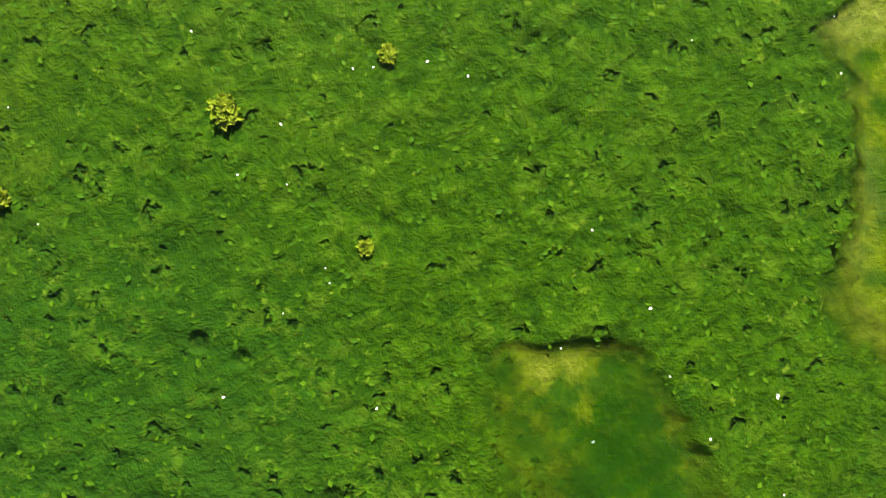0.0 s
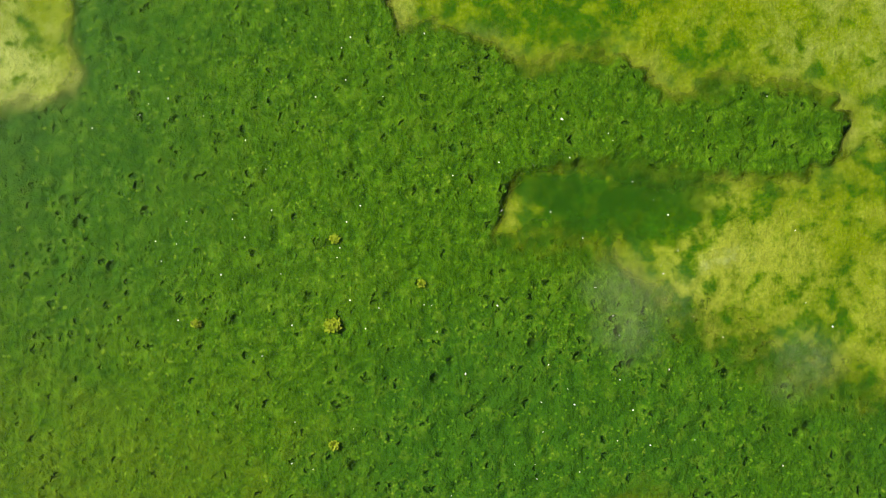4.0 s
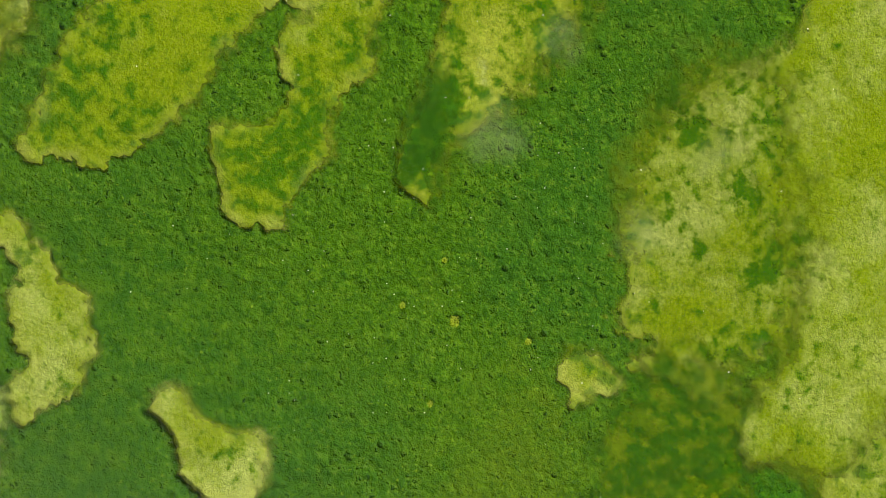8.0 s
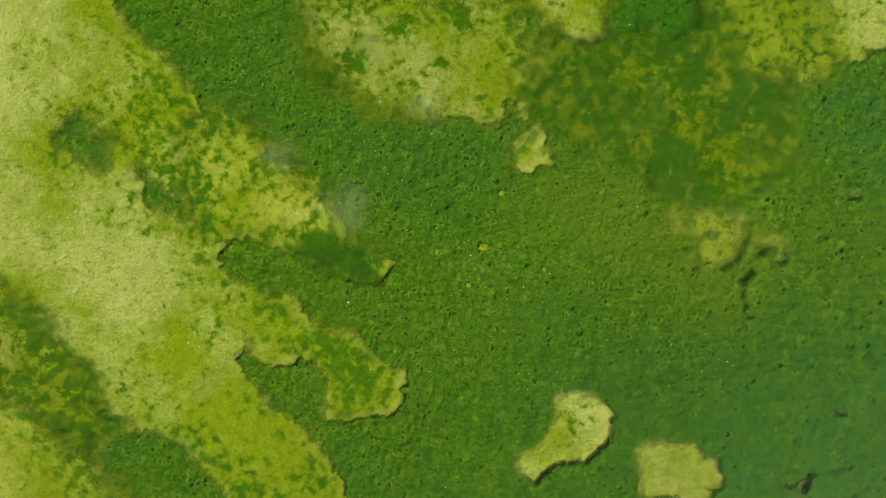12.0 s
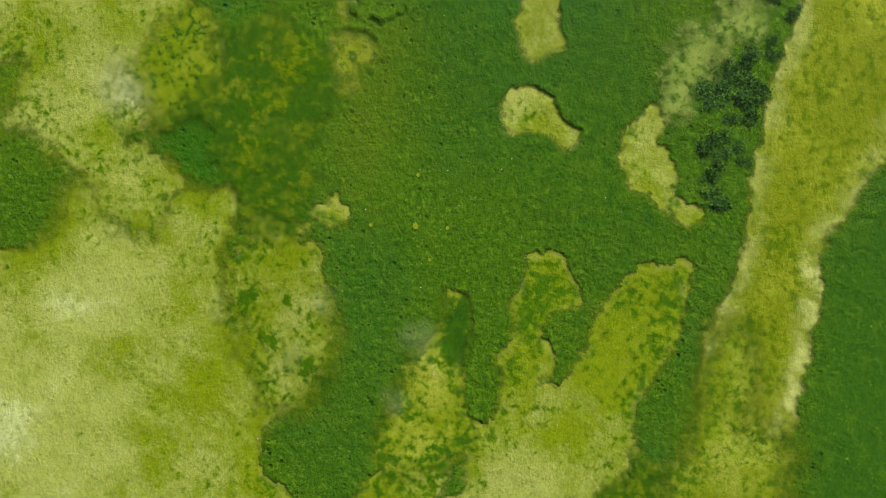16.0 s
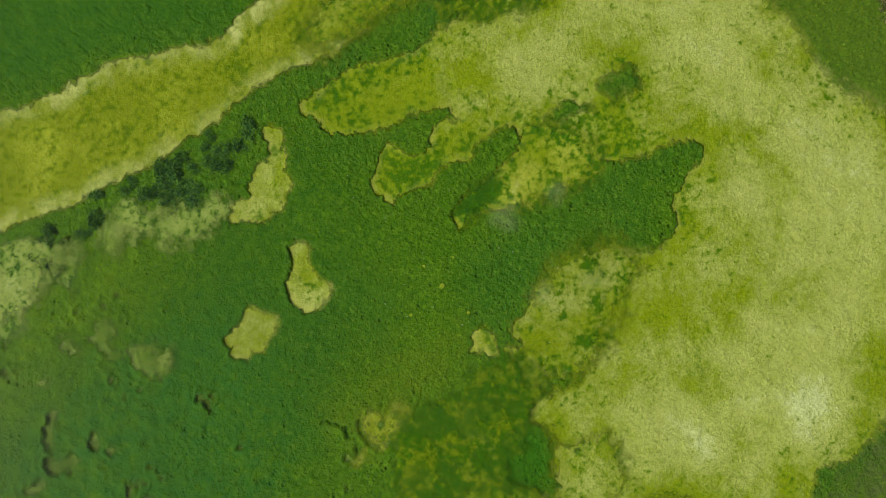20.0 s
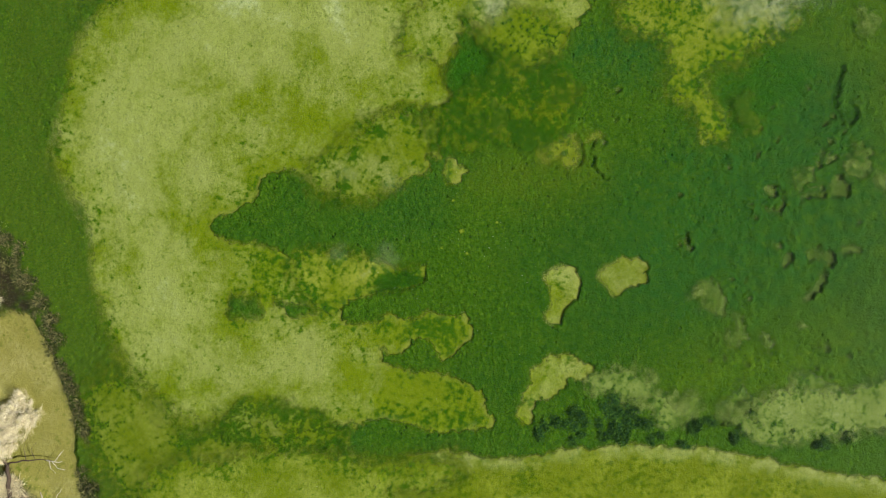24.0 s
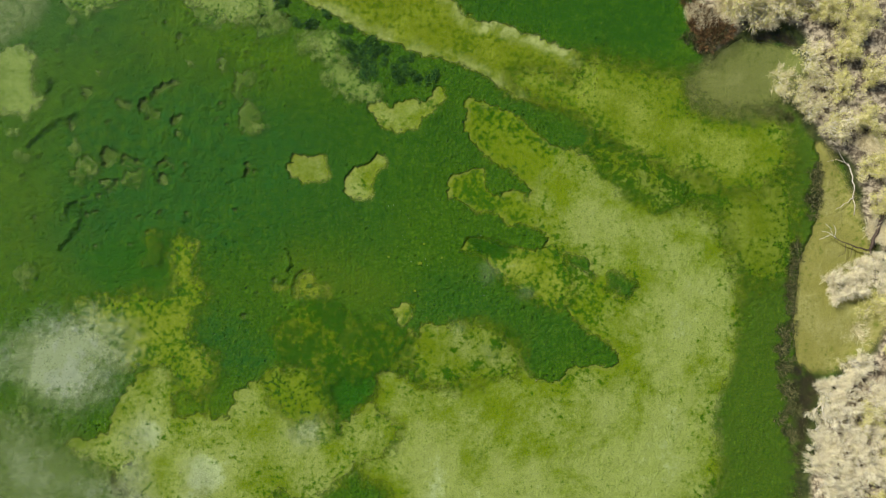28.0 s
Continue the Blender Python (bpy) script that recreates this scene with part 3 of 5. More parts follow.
ARM_HOOK = [(-59.2, 4.2), (-56.4, 5.4), (-55.1, 2.5), (-55.9, -0.8), (-58.5, -0.7), (-57.7, 2)]
DRIFT = [(-31.7, -2.1), (-31.6, 2.4), (-27.1, 2.4), (-15.2, -1.8), (-8.8, -5.1), (-8.4, -9), (-13.8, -10.1), (-21.9, -9), (-28.6, -7.2)]
INLET = [(18.1, 5.5), (18.8, 4.2), (18.1, 2.3), (16.4, 1.7), (14.6, 2), (11.5, 2.6), (7.7, 4.3), (8.9, 6.3), (11.4, 6.9), (14.2, 6.3)]
LAND_SW = [(-32, -92), (-40, -84), (-50, -80), (-64, -82), (-90, -84), (-100, -130), (-20, -140), (-22, -104)]
SHORT_CORE = [(10.3, 3.3), (12.1, 0.1), (10.2, -3.9), (4.2, -1.6), (2.1, 2.9), (4, 6.1)]
BRIDGE = [(-9.2, -33.8), (-15.5, -38.7), (-21.1, -39.2), (-28.6, -39.2), (-34.8, -40.7), (-38.4, -44.9), (-46, -52.5), (-53.7, -59.2), (-63, -47.3), (-66.2, -34), (-56.1, -30.5), (-52.1, -27.6), (-45.3, -28.7), (-40.4, -25.6), (-37.4, -22.8), (-30.3, -21.2), (-26.2, -23), (-23.1, -29.7), (-21, -32), (-14.6, -27.6)]
WASH_A = [(-33.7, -16.3), (-32.8, -11.4), (-27, -7.3), (-23.2, -7), (-18.4, -10.2), (-11.4, -12.8), (-7.7, -14.8), (-8.1, -18.7), (-9.9, -20.4), (-14, -22.4), (-14.1, -24.8), (-16.4, -27.4), (-20, -29.6), (-21.3, -32.9), (-22.5, -31.5), (-23.1, -27.1), (-25.9, -24), (-28.4, -20.9), (-32.4, -20.5)]
WASH_B = [(-50.9, -15.7), (-49.2, -9.8), (-43.5, -8.9), (-37.6, -12.7), (-32.2, -18.4), (-36.2, -22.9), (-43.4, -22.2)]
WASH_C = [(3.4, 3.9), (5.4, 4.0), (7.4, 3.6), (9.6, 2.7), (11.6, 1.6), (10.8, 0.8), (8.8, 0.9), (7.0, 1.6), (5.2, 2.2)]
NORTH = [(-23.6, 74.3), (-29.7, 91.5), (-28.3, 105.1), (46.9, 85.1), (45, 71.7), (44.7, 54.1), (43.7, 39.7), (35.3, 39.8), (21.2, 42.6), (7.6, 47), (-1.8, 55.8), (-13.8, 62.7)]
BLUE = [(-75.6, 28.1), (-53.7, 36.8), (-34, 30.2), (-25.2, 21.5), (-33.9, 4), (-46.9, -2.5), (-64.3, -2.5), (-77.5, 4)]
OLIVE_S = [(44.8, -76), (64.1, -36.3), (63.9, -23.4), (65.4, -5), (67.8, 4.4), (57.2, 2.2), (56.8, -6.1), (56.1, -19.6), (50.8, -36.1), (47, -48.2), (36.9, -59.2), (29.2, -68.3)]
LINK = [(27.5, 18.8), (26.5, 22.6), (30, 22.8), (35.9, 20.6), (46.1, 13.3), (42.3, 8.4), (33.8, 12.5)]
DIM = [(-74.2, -70.6), (-69.5, -52.4), (-50, -52), (-29.5, -59.3), (-19.4, -57.5), (-1.4, -62.1), (9.3, -61.6), (29.9, -63.6), (26, -99.8)]

MATS, ZONES = [], []


def zone(tone, outline, soft, ragged=1.0, body=0.8):
    """A stretch of the carpet where another weed or film gives the colour."""
    ZONES.append((tone, outline, soft, ragged, body))


def clearing(label, outlines, cuts=(), tone="pale", soft=0.5, ragged=0.6, depth=0.3, body=1.0, pale=0.3, spots=(), mottle=0.3, dark_spots=(),
             rim=0.45, rim_width=1.6, fringe=0.35, fray=0.5, step=0.35, blur=(), lip=0.0, heart=0.35, name="algae_mat", group=""):
    points = np.concatenate([rounded(o) for o in outlines])
    reach = soft + ragged + 0.5 + max([s[3] for s in blur], default=0)
    lo, hi = points.min(0) - reach, points.max(0) + reach
    MATS.append(dict(label=label, outlines=outlines, cuts=cuts, tone=tone, soft=soft, ragged=ragged, depth=depth, body=body, pale=pale, spots=spots,
                     mottle=mottle, dark_spots=dark_spots, rim=rim, rim_width=rim_width, fringe=fringe, fray=fray, step=step, blur=blur, lip=lip, heart=heart, name=name, group=group, lo=lo, hi=hi, seed=len(MATS) + 3))


def plain_depth(m, x, y):
    d = np.max([inside(o, x, y) for o in m["outlines"]], 0)
    for cut in m["cuts"]:
        d = np.minimum(d, -inside(cut, x, y))
    return d


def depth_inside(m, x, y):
    """Metres within the ragged edge of a clearing, and how far that edge lies on its sunward, north-western side (0 to
    1).
    """
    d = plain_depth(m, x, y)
    sunward = np.full(x.shape, 0.35)
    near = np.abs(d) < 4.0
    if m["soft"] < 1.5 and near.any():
        sunward[near] = ease((d[near] - plain_depth(m, x[near] - 0.83 * 0.4, y[near] + 0.55 * 0.4)) / 0.4, -0.35, 0.75)
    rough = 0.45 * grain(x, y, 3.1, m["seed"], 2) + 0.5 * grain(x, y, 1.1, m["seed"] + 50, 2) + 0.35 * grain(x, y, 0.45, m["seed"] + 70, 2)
    return d + m["ragged"] * rough, sunward


def edge_soft(m, sunward):
    """The width over which the edge fades: crisp on the side towards the sun, wide on the far side."""
    return m["soft"] * (1.6 - 1.3 * sunward) if m["soft"] < 1.5 else m["soft"]


def spot(spots, x, y):
    out = np.zeros(x.shape)
    for sx, sy, r, *s in spots:
        out += (s[0] if s else 1.0) * np.exp(-((x - sx) ** 2 + (y - sy) ** 2) / (0.5 * r * r))
    return out


zone("murk", [(x - 4, y - 6) for x, y in MURK], 9.0, 4.0, 0.9)
zone("olive", [(56, 20), (60, 27), (66, 28), (71, 20), (71, -52), (60, -52), (58, -10)], 2.5, 1.0, 0.95)
zone("olive", [(-90, -28), (-78, -30), (-68, -36), (-62, -44), (-58, -56), (-60, -70), (-90, -70)], 6.0, 2.0, 0.85)
zone("olive", DIM, 6.0, 2.5, 0.7)
zone("murk", DIM, 7.0, 2.5, 0.45)
zone("olive", OLIVE, 4.0, 1.5, 0.9)
zone("olive", OLIVE_S, 5.0, 2.0, 0.8)
zone("drift", DRIFT, 7.0, 2.0, 0.75)
for outline in (WEST, WEST_ARM, SPECK_B):
    zone("tinge", outline, 5.5, 3.0, 0.62)
zone("tinge", VEE, 3.0, 2.0, 0.5)
zone("tinge", CURL, 5.0, 2.0, 0.4)
zone("tinge", [(-20, 38), (-30, 30), (-44, 24), (-58, 34), (-62, 50), (-44, 52), (-30, 46)], 5.0, 4.0, 0.35)
zone("deep", NORTH, 4.0, 1.5, 0.85)
zone("deep", [(-60, 40), (-40, 36), (-20, 32), (-2, 32), (2, 22), (-6, 10), (-14, 6), (-24, 8), (-40, 0), (-62, 2), (-72, 20)], 9.0, 3.0, 0.55)
zone("deep", WASH_C, 1.0, 0.6, 0.6)
zone("blue", BLUE, 9.0, 4.0, 0.42)
zone("blue", WASH_B, 5.0, 2.0, 0.5)
zone("wash", WASH_A, 2.6, 2.0, 0.95)
zone("wash", [(-60, 6), (-52, 5), (-53, -4), (-58, -6), (-68, -5), (-70, 2)], 4.0, 2.0, 0.7)
zone("deep", GROVE, 2.0, 1.4, 0.15)
# Dark brown strip between the sandy shallows and the bank shrubs.
DARK_MARGIN = [(65.2, -20.0), (71.1, -22.7), (76.5, -19.4), (80.9, -17.2), (82.5, -18.3), (79.8, -21.6), (75.4, -25.9), (71.1, -30.2), (70, -36.7), (70, -52), (65, -52), (65.0, -30.2)]
# Shade of the overhanging bank shrubs, painted as a dark bottom.
BAY_SHADE = [(53, 43.5), (57, 47.5), (70, 47), (73, 42), (70, 38.5), (66, 40), (62, 41), (57, 41.6)]
zone("mud", DARK_MARGIN, 2.5, 1.0, 0.9)
zone("mud", BAY_SHADE, 1.2, 0.6, 0.95)
zone("drift", [(-90, 19), (-76, 17), (-71, 6), (-73, -8), (-90, -10)], 6.0, 2.0, 0.4)
FAR_N = [(-50.6, 50.6), (-49.6, 49.3), (-48, 46.1), (-44.7, 45.3), (-42.2, 46.5), (-38.7, 47), (-36.9, 44.7), (-37.4, 42.7), (-33.8, 43.4), (-30.6, 45.3), (-33.1, 48.5), (-36.4, 51.1), (-41.5, 51.8), (-48, 51.9)]
FAR_TOP = [(-74.5, 49.5), (-71.2, 47.6), (-69.3, 48.9), (-65.4, 49.5), (-62.2, 50.1), (-59.6, 51.4), (-67.4, 52.1), (-73.9, 52.1)]
clearing("pale algae beyond the dark weed", [FAR_N, FAR_TOP], tone="scrap", soft=1.0, ragged=1.2, depth=0.15, body=0.85, pale=0.4, mottle=0.45, fray=1.1, step=0.4)
SHELF = [(34, 20), (44, 24), (57, 24), (65, 19), (67, 8), (65, -3), (56, -5), (46, 6)]
clearing("mottled yellow algae thinning towards the shore", [SHELF], tone="mouth", soft=4.0, ragged=3.0, depth=0.04, body=0.85, pale=0.2, mottle=0.55, rim=0.1, fray=1.6, step=0.45, dark_spots=((45, 12, 4, 0.6), (51, 10, 4, 0.7), (36, 18, 4, 0.6)))
clearing("wide pale yellow-green algae mat with long fingers", [EAST, SOUTH, FINGER_LONG, FINGER_MID], (LOBE, NOTCH, NOTCH_B, INLET, SHORT_CORE, DOT_C, STRAIT), soft=0.7, ragged=1.3, depth=0.2,
         pale=0.3, heart=0.2, mottle=0.3, fringe=0.16, step=0.3, rim=0.45, rim_width=1.2, fray=0.8, blur=((-11, -27, 7, 2.5), (-3, -21, 6, 2.0), (-14, -40, 12, 3.0), (0, -24, 6, 1.5), (18, -3, 5, 2.0), (56, -10, 16, 2.5), (54, -40, 18, 2.5), (52, 4, 10, 4.0), (30, -58, 16, 2.5), (14, -6, 4, 2.5), (48, 9, 8, 2.5), (31, -8, 7, 2.5), (14, -22, 4, 1.5)),
         spots=((-12, -34, 4.5, 0.9), (28, -37, 5, 0.5), (9, -53, 6, 1.0), (36, -49, 7, 0.6), (-2, -44, 5, 0.5), (48, -12, 16, 0.5), (40, -38, 14, 0.6), (12, -50, 12, 0.7), (-3, -38, 8, 0.6), (28, 6, 9, 0.45), (14, -2, 5, 0.6), (52, -30, 7, 0.5), (8, 15, 9, -0.8), (11, 25, 11, -0.7), (22, 14, 7, -0.2), (8, -33, 9, -0.3), (30, -14, 8, -0.3)),
         dark_spots=((5, 13, 6, 0.6), (6.4, 11.4, 1.5, 0.45), (8.4, 10.2, 1.5, 0.45), (11.4, 10.4, 1.8, 0.4), (9, 26, 9, 0.42), (20, 23, 6, 0.4), (6, 2, 4, 0.8), (26, -8, 7, 0.55), (24, -2, 4, 0.4), (20, -4, 4, 0.5), (20, 3, 4, 0.3), (14, 8, 4, 0.3), (24, -22, 5, 0.35), (6, -36, 7, 0.3), (20, -34, 6, 0.25), (58, -14, 4, 0.3)))
clearing("short green finger of algae fading into silt", [FINGER_SHORT], (INLET,), tone="mossy", soft=1.1, ragged=0.8, depth=0.2, body=0.92, pale=0.35, mottle=0.45, rim=0.1, fray=0.9, step=0.2,
         spots=((14, -3, 5, 0.5), (3.4, 2.3, 0.7, 0.8)), dark_spots=((4.6, 3.3, 1.2, 0.65), (6.2, 2.6, 1.6, 0.8), (7.5, 2.6, 1.4, 0.5), (8.9, 1.6, 1.8, 0.8), (10.4, 1.2, 1.6, 0.5)), blur=((12, -4, 5, 1.5), (20, -8, 7, 2.0), (7, 2, 3.5, 1.0)))
clearing("vivid green weed growing through the short finger", [WASH_C], tone="wash", soft=1.3, ragged=2.0, depth=0.05, body=0.45, pale=0.5, mottle=0.3, rim=0, step=0.15, fray=2.0, name="weed_patch")
clearing("thin algae and silt round dark weed", [VEE], tone="pale", soft=1.4, ragged=2.0, depth=0.12, mottle=0.42, pale=0.3, body=0.92, step=0.25, rim=0.4, rim_width=1.3, fray=0.8, fringe=0.2,
         dark_spots=((9.1, -16.2, 1.5, 0.75), (4.6, -20.2, 1.8, 0.75), (11.5, -14.1, 1.2, 0.75), (0.9, -17.3, 1.1, 0.75), (-0.3, -21.7, 1.7, 0.75), (-5.1, -21.9, 1.2, 0.75), (-7.4, -22.8, 0.9, 0.75)), spots=((-2.6, -13.2, 2.2, 0.5), (6, -14, 3, 0.4), (2, -14.6, 2.5, 0.3)), blur=((12, -16, 6, 3.0), (6, -12.5, 5, 2.6), (1.5, -12.3, 2.5, 1.2), (4, -25, 8, 2.0), (-9, -19, 4, 1.5)))
clearing("small pale algae patch with a dark hole", [SMALL], soft=0.7, depth=0.14, pale=0.35, mottle=0.3, rim=0.6, step=0.15, dark_spots=((-8.6, -11.5, 0.45, 1.7),))
clearing("faint beige patch in cracked weed", [CURL, CURL_B], tone="mossy", soft=1.5, ragged=1.6, depth=0.1, body=0.75, pale=0.45, mottle=0.3, fringe=0.1, step=0.25, fray=0.9, dark_spots=((-26.7, -4.9, 0.7, 1.3), (-24.6, -6.0, 1.6, 0.5)))
clearing("pale bean-shaped algae patch", [BEAN], soft=0.7, ragged=0.8, depth=0.3, pale=0.45, mottle=0.2, fringe=0.1, step=0.18, dark_spots=((-16.5, 14.5, 2.0, 0.4),), spots=((-18.5, 14, 1.5, 0.4), (-13, 19.3, 1.2, 0.4)), group="round clearings")
clearing("pale oval sandy patch", [OVAL], tone="pale", ragged=0.9, soft=0.7, body=0.9, depth=0.3, pale=0.55, mottle=0.0, fringe=0, step=0.25, group="round clearings")
clearing("pale crescent of sand beside weed tufts", [CRESCENT], tone="pale", soft=0.7, ragged=1.3, depth=0.25, pale=0.4, mottle=0.2, fringe=0.15, step=0.22, dark_spots=((-12.5, 26.6, 1.4, 0.8), (-3.2, 30.2, 1.6, 0.8)))
clearing("long pale channel of yellow-green algae", [TONGUE], tone="ochre", soft=0.7, ragged=1.1, depth=0.32, pale=0.05, heart=-0.1, mottle=0.55, rim=1.6, rim_width=3.2, fringe=0.0, step=0.35, blur=((21, 31, 5, 1.8),), dark_spots=((13.6, 36.2, 3.2, 0.45), (4, 42, 4, 0.3), (-14, 51, 5, 0.25)), spots=((-2, 46, 4, 0.5), (-22, 58, 5, 0.6), (-34, 66, 6, 0.6), (-9, 45.5, 3, 0.5), (8, 40, 3, 0.4), (-28, 56, 4, 0.5)))
clearing("yellow-green algae at the mouth of the channel", [ROOT, [(11, 33.6), (15, 31.6), (20, 29.8), (28, 26), (33, 29), (26, 34), (16, 37)]], tone="mouth", soft=4.0, ragged=1.6, depth=0.08, pale=0.25, mottle=0.38, rim=0.1, fray=1.0, step=0.4)
clearing("wide yellow-green algae mat with white silt", [WEST, BRIDGE, [(-72, -40), (-60, -40), (-52, -46), (-56, -52), (-68, -52), (-76, -48)]], (MURK_CORNER, DOT_A, DOT_B, DOT_C, STRAIT), soft=1.4, ragged=1.8, depth=0.15, pale=0.42, heart=0.15, mottle=0.42, fringe=0.12, rim=0.3, step=0.45, fray=1.0, blur=((-62, -46, 10, 4), (-45, -53, 10, 4), (-78, -44, 9, 3.5), (-68, -50, 9, 3.5), (-30, -54, 9, 3)), spots=((-62, -36, 7, 0.4), (-45, -40, 6, 0.5), (-30, -38, 8, 0.3), (-57.1, -33.2, 4.0, 1.6), (-26.5, -31.7, 3.5, 1.6), (-46.6, -39.7, 4.2, 1.6), (-36.4, -53.2, 4, 1.3), (-50.5, -45.4, 4, 1.3), (-46.6, -41.5, 4, 0.9), (-61, -46, 6, 1.2), (-74, -44, 7, 1.2)))
clearing("yellow mottled arm of algae", [WEST_ARM], (DOT_A,), tone="mossy", soft=3.0, ragged=2.4, depth=0.08, body=0.92, pale=0.35, mottle=0.65, fringe=0.15, rim=0.2, step=0.45, fray=1.2)
clearing("small pale blot of algae", [BLOT], soft=1.8, depth=0.1, pale=0.6, step=0.4)
clearing("pale algae patch in deep green weed", [FAR_W], tone="scrap", body=0.92, pale=0.7, mottle=0.05, fringe=0.1, soft=1.2, ragged=1.5, depth=0.2, step=0.5)
clearing("pale algae patch at the edge of the weed", [FAR_NW], tone="silt", body=0.5, pale=0.0, mottle=0.5, soft=3.0, ragged=1.5, depth=0.2, step=0.5)
BAND_FAR = [(-36.2, 46.9), (-43.6, 46.7), (-50, 50.8), (-58.5, 52.2), (-70.8, 55.3), (-65.8, 65.4), (-54.6, 60.1), (-44.2, 56.1), (-38, 54)]
clearing("beige silt band along the channel", [BAND, BAND_FAR], tone="scrap", soft=2.0, ragged=2.0, depth=0.05, body=0.85, pale=0.8, mottle=0.25, fray=1.1, rim=0.2, step=0.4)
clearing("thin algae ring on dark weed", [ISLE_A], tone="mossy", soft=0.9, ragged=0.9, depth=0.12, body=0.8, pale=0.3, mottle=0.45, dark_spots=((2.2, 73.2, 3.2, 0.8),), rim=0.6, step=0.4)
clearing("pale sandy patch in dark weed", [ISLE_B], tone="pale", soft=0.5, depth=0.25, pale=0.5, step=0.5)
clearing("faint algae streak on dark weed", [ISLE_C], tone="mossy", soft=1.5, depth=0.05, body=0.5, pale=0.4, mottle=0.55, ragged=1.5, fray=1.4, step=0.5)
clearing("yellow algae mottled over dark weed clumps", [LINK], tone="pale", soft=1.8, ragged=2.0, depth=0.05, body=0.8, pale=0.3, mottle=0.6, rim=0.1, step=0.35, fray=1.6)
clearing("mottled yellow algae fringe over weed", [SPECK_B], (STRAIT, DOT_A), tone="mossy", soft=2.0, ragged=2.0, depth=0.03, body=0.85, pale=0.3, mottle=0.6, fringe=0.1, rim=0.1, step=0.35, fray=0.9, group="speckled algae")
clearing("thin yellow strands over deep green weed", [WASH_A], (STRAIT,), tone="mossy", soft=2.0, ragged=2.5, depth=0, body=0.6, pale=-0.1, mottle=1.0, fringe=0.0, rim=0.0, step=0.4, fray=1.2, group="speckled algae")
clearing("ragged yellow ring of algae on deep green weed", [GHOST], tone="mossy", soft=1.1, ragged=1.2, depth=0.04, body=0.85, pale=0.25, mottle=0.45, fringe=0.1, rim=0.35, step=0.25, fray=0.9, dark_spots=((-17.6, -15.6, 1.6, 0.6),), group="speckled algae")
clearing("yellow algae wisps on green weed", [GHOST_B], tone="mossy", soft=1.6, ragged=1.6, depth=0.03, body=0.7, pale=0.1, mottle=0.5, fringe=0.1, rim=0.2, step=0.3, fray=1.1, group="speckled algae")
clearing("small yellow-green algae hook", [ARM_HOOK], tone="mossy", soft=1.6, ragged=1.4, depth=0.04, body=0.7, pale=0.1, mottle=0.6, rim=0.1, step=0.35, fray=1.2, group="speckled algae")
clearing("white silt cloud stirred up in the water", [HALO], tone="silt", soft=7.0, ragged=3.5, body=0.5, depth=0, pale=0.6, spots=((-77.2, -20.5, 4, 0.8), (-71, -15.5, 3, 0.3)), mottle=0.1, rim=0, fray=0.6, step=0.4, name="silt_cloud")
clearing("grey silt haze over the murky bottom", [GREY_HAZE], tone="silt", soft=5.0, ragged=3.0, body=0.3, depth=0, pale=0.2, mottle=0.3, rim=0, fray=0.8, step=0.5, name="silt_cloud")
clearing("sandy shallows along the bank", [SAND], (DARK_MARGIN,), tone="sand", soft=0.9, depth=0.3, pale=0.2, mottle=0.2, rim=0.2, step=0.5)
clearing("wide silty shallow bay", [BAY], (BAY_SHADE,), tone="bay", fray=1.0, blur=((50, 32, 8, 4.0), (58, 28, 8, 4.0), (46, 36, 5, 3.0), (64, 31, 5, 2.0)), soft=1.4, depth=0.3, pale=0.1, mottle=0.25, rim=0, step=0.5)
PALE_BITS = ((-72.5, 43.6, 0.8), (-67.5, 36.5, 0.7), (-49.6, 38.3, 0.7), (-36.8, 25.8, 1.5), (-81.6, -2.8, 2.5), (-72.5, 47.0, 1.2), (-69.2, 48.6, 1.1), (-80.9, -29.3, 1.8), (-20, 38.5, 2.2), (-26, 40.5, 2.2), (-33, 46, 2.6), (-72, 22, 1.5), (-82, 20, 2.2), (-84, 25, 1.6))
for sx, sy, r in PALE_BITS:
    ring = [(sx + r * (0.8 + 0.4 * math.sin(3 * a + sx)) * math.cos(a), sy + r * (0.7 + 0.4 * math.cos(2 * a + sy)) * math.sin(a)) for a in np.arange(8) * math.pi / 4]
    clearing("faint pale scrap of algae on weed", [ring], tone="scrap", soft=0.9, ragged=1.0, depth=0.05, body=0.6, pale=0.6, mottle=0.3, rim=0.2, step=0.25, fray=1.3, group="algae scraps")
WHITE_SILT = ((-59.6, -32.8, 3.4), (-48.6, -40.8, 3), (-47.4, -47.4, 3.2), (-61.2, -44.8, 4), (-27.1, -32.8, 3.2), (-38.7, -51.1, 3.6), (-34, -52.4, 3), (-57, -56.3, 4), (-60.2, -40, 3), (14.6, -6.2, 1.6), (7.3, -17.8, 1.5), (1.6, -12.8, 1.6), (7.6, -2.2, 2.0))
for sx, sy, r in WHITE_SILT:
    ring = [(sx + r * (0.8 + 0.3 * math.sin(3 * a + sx)) * math.cos(a), sy + r * (0.8 + 0.3 * math.cos(2 * a + sy)) * math.sin(a)) for a in np.arange(8) * math.pi / 4]
    clearing("thin whitish silt drifting over the algae", [ring], tone="silt", soft=1.1 * r, ragged=0.3 * r, depth=0, body=0.13 if r < 3 else 0.32, pale=0.8, mottle=0.0, rim=0, step=0.3, fray=0.6, name="silt_cloud", group="silt clouds")
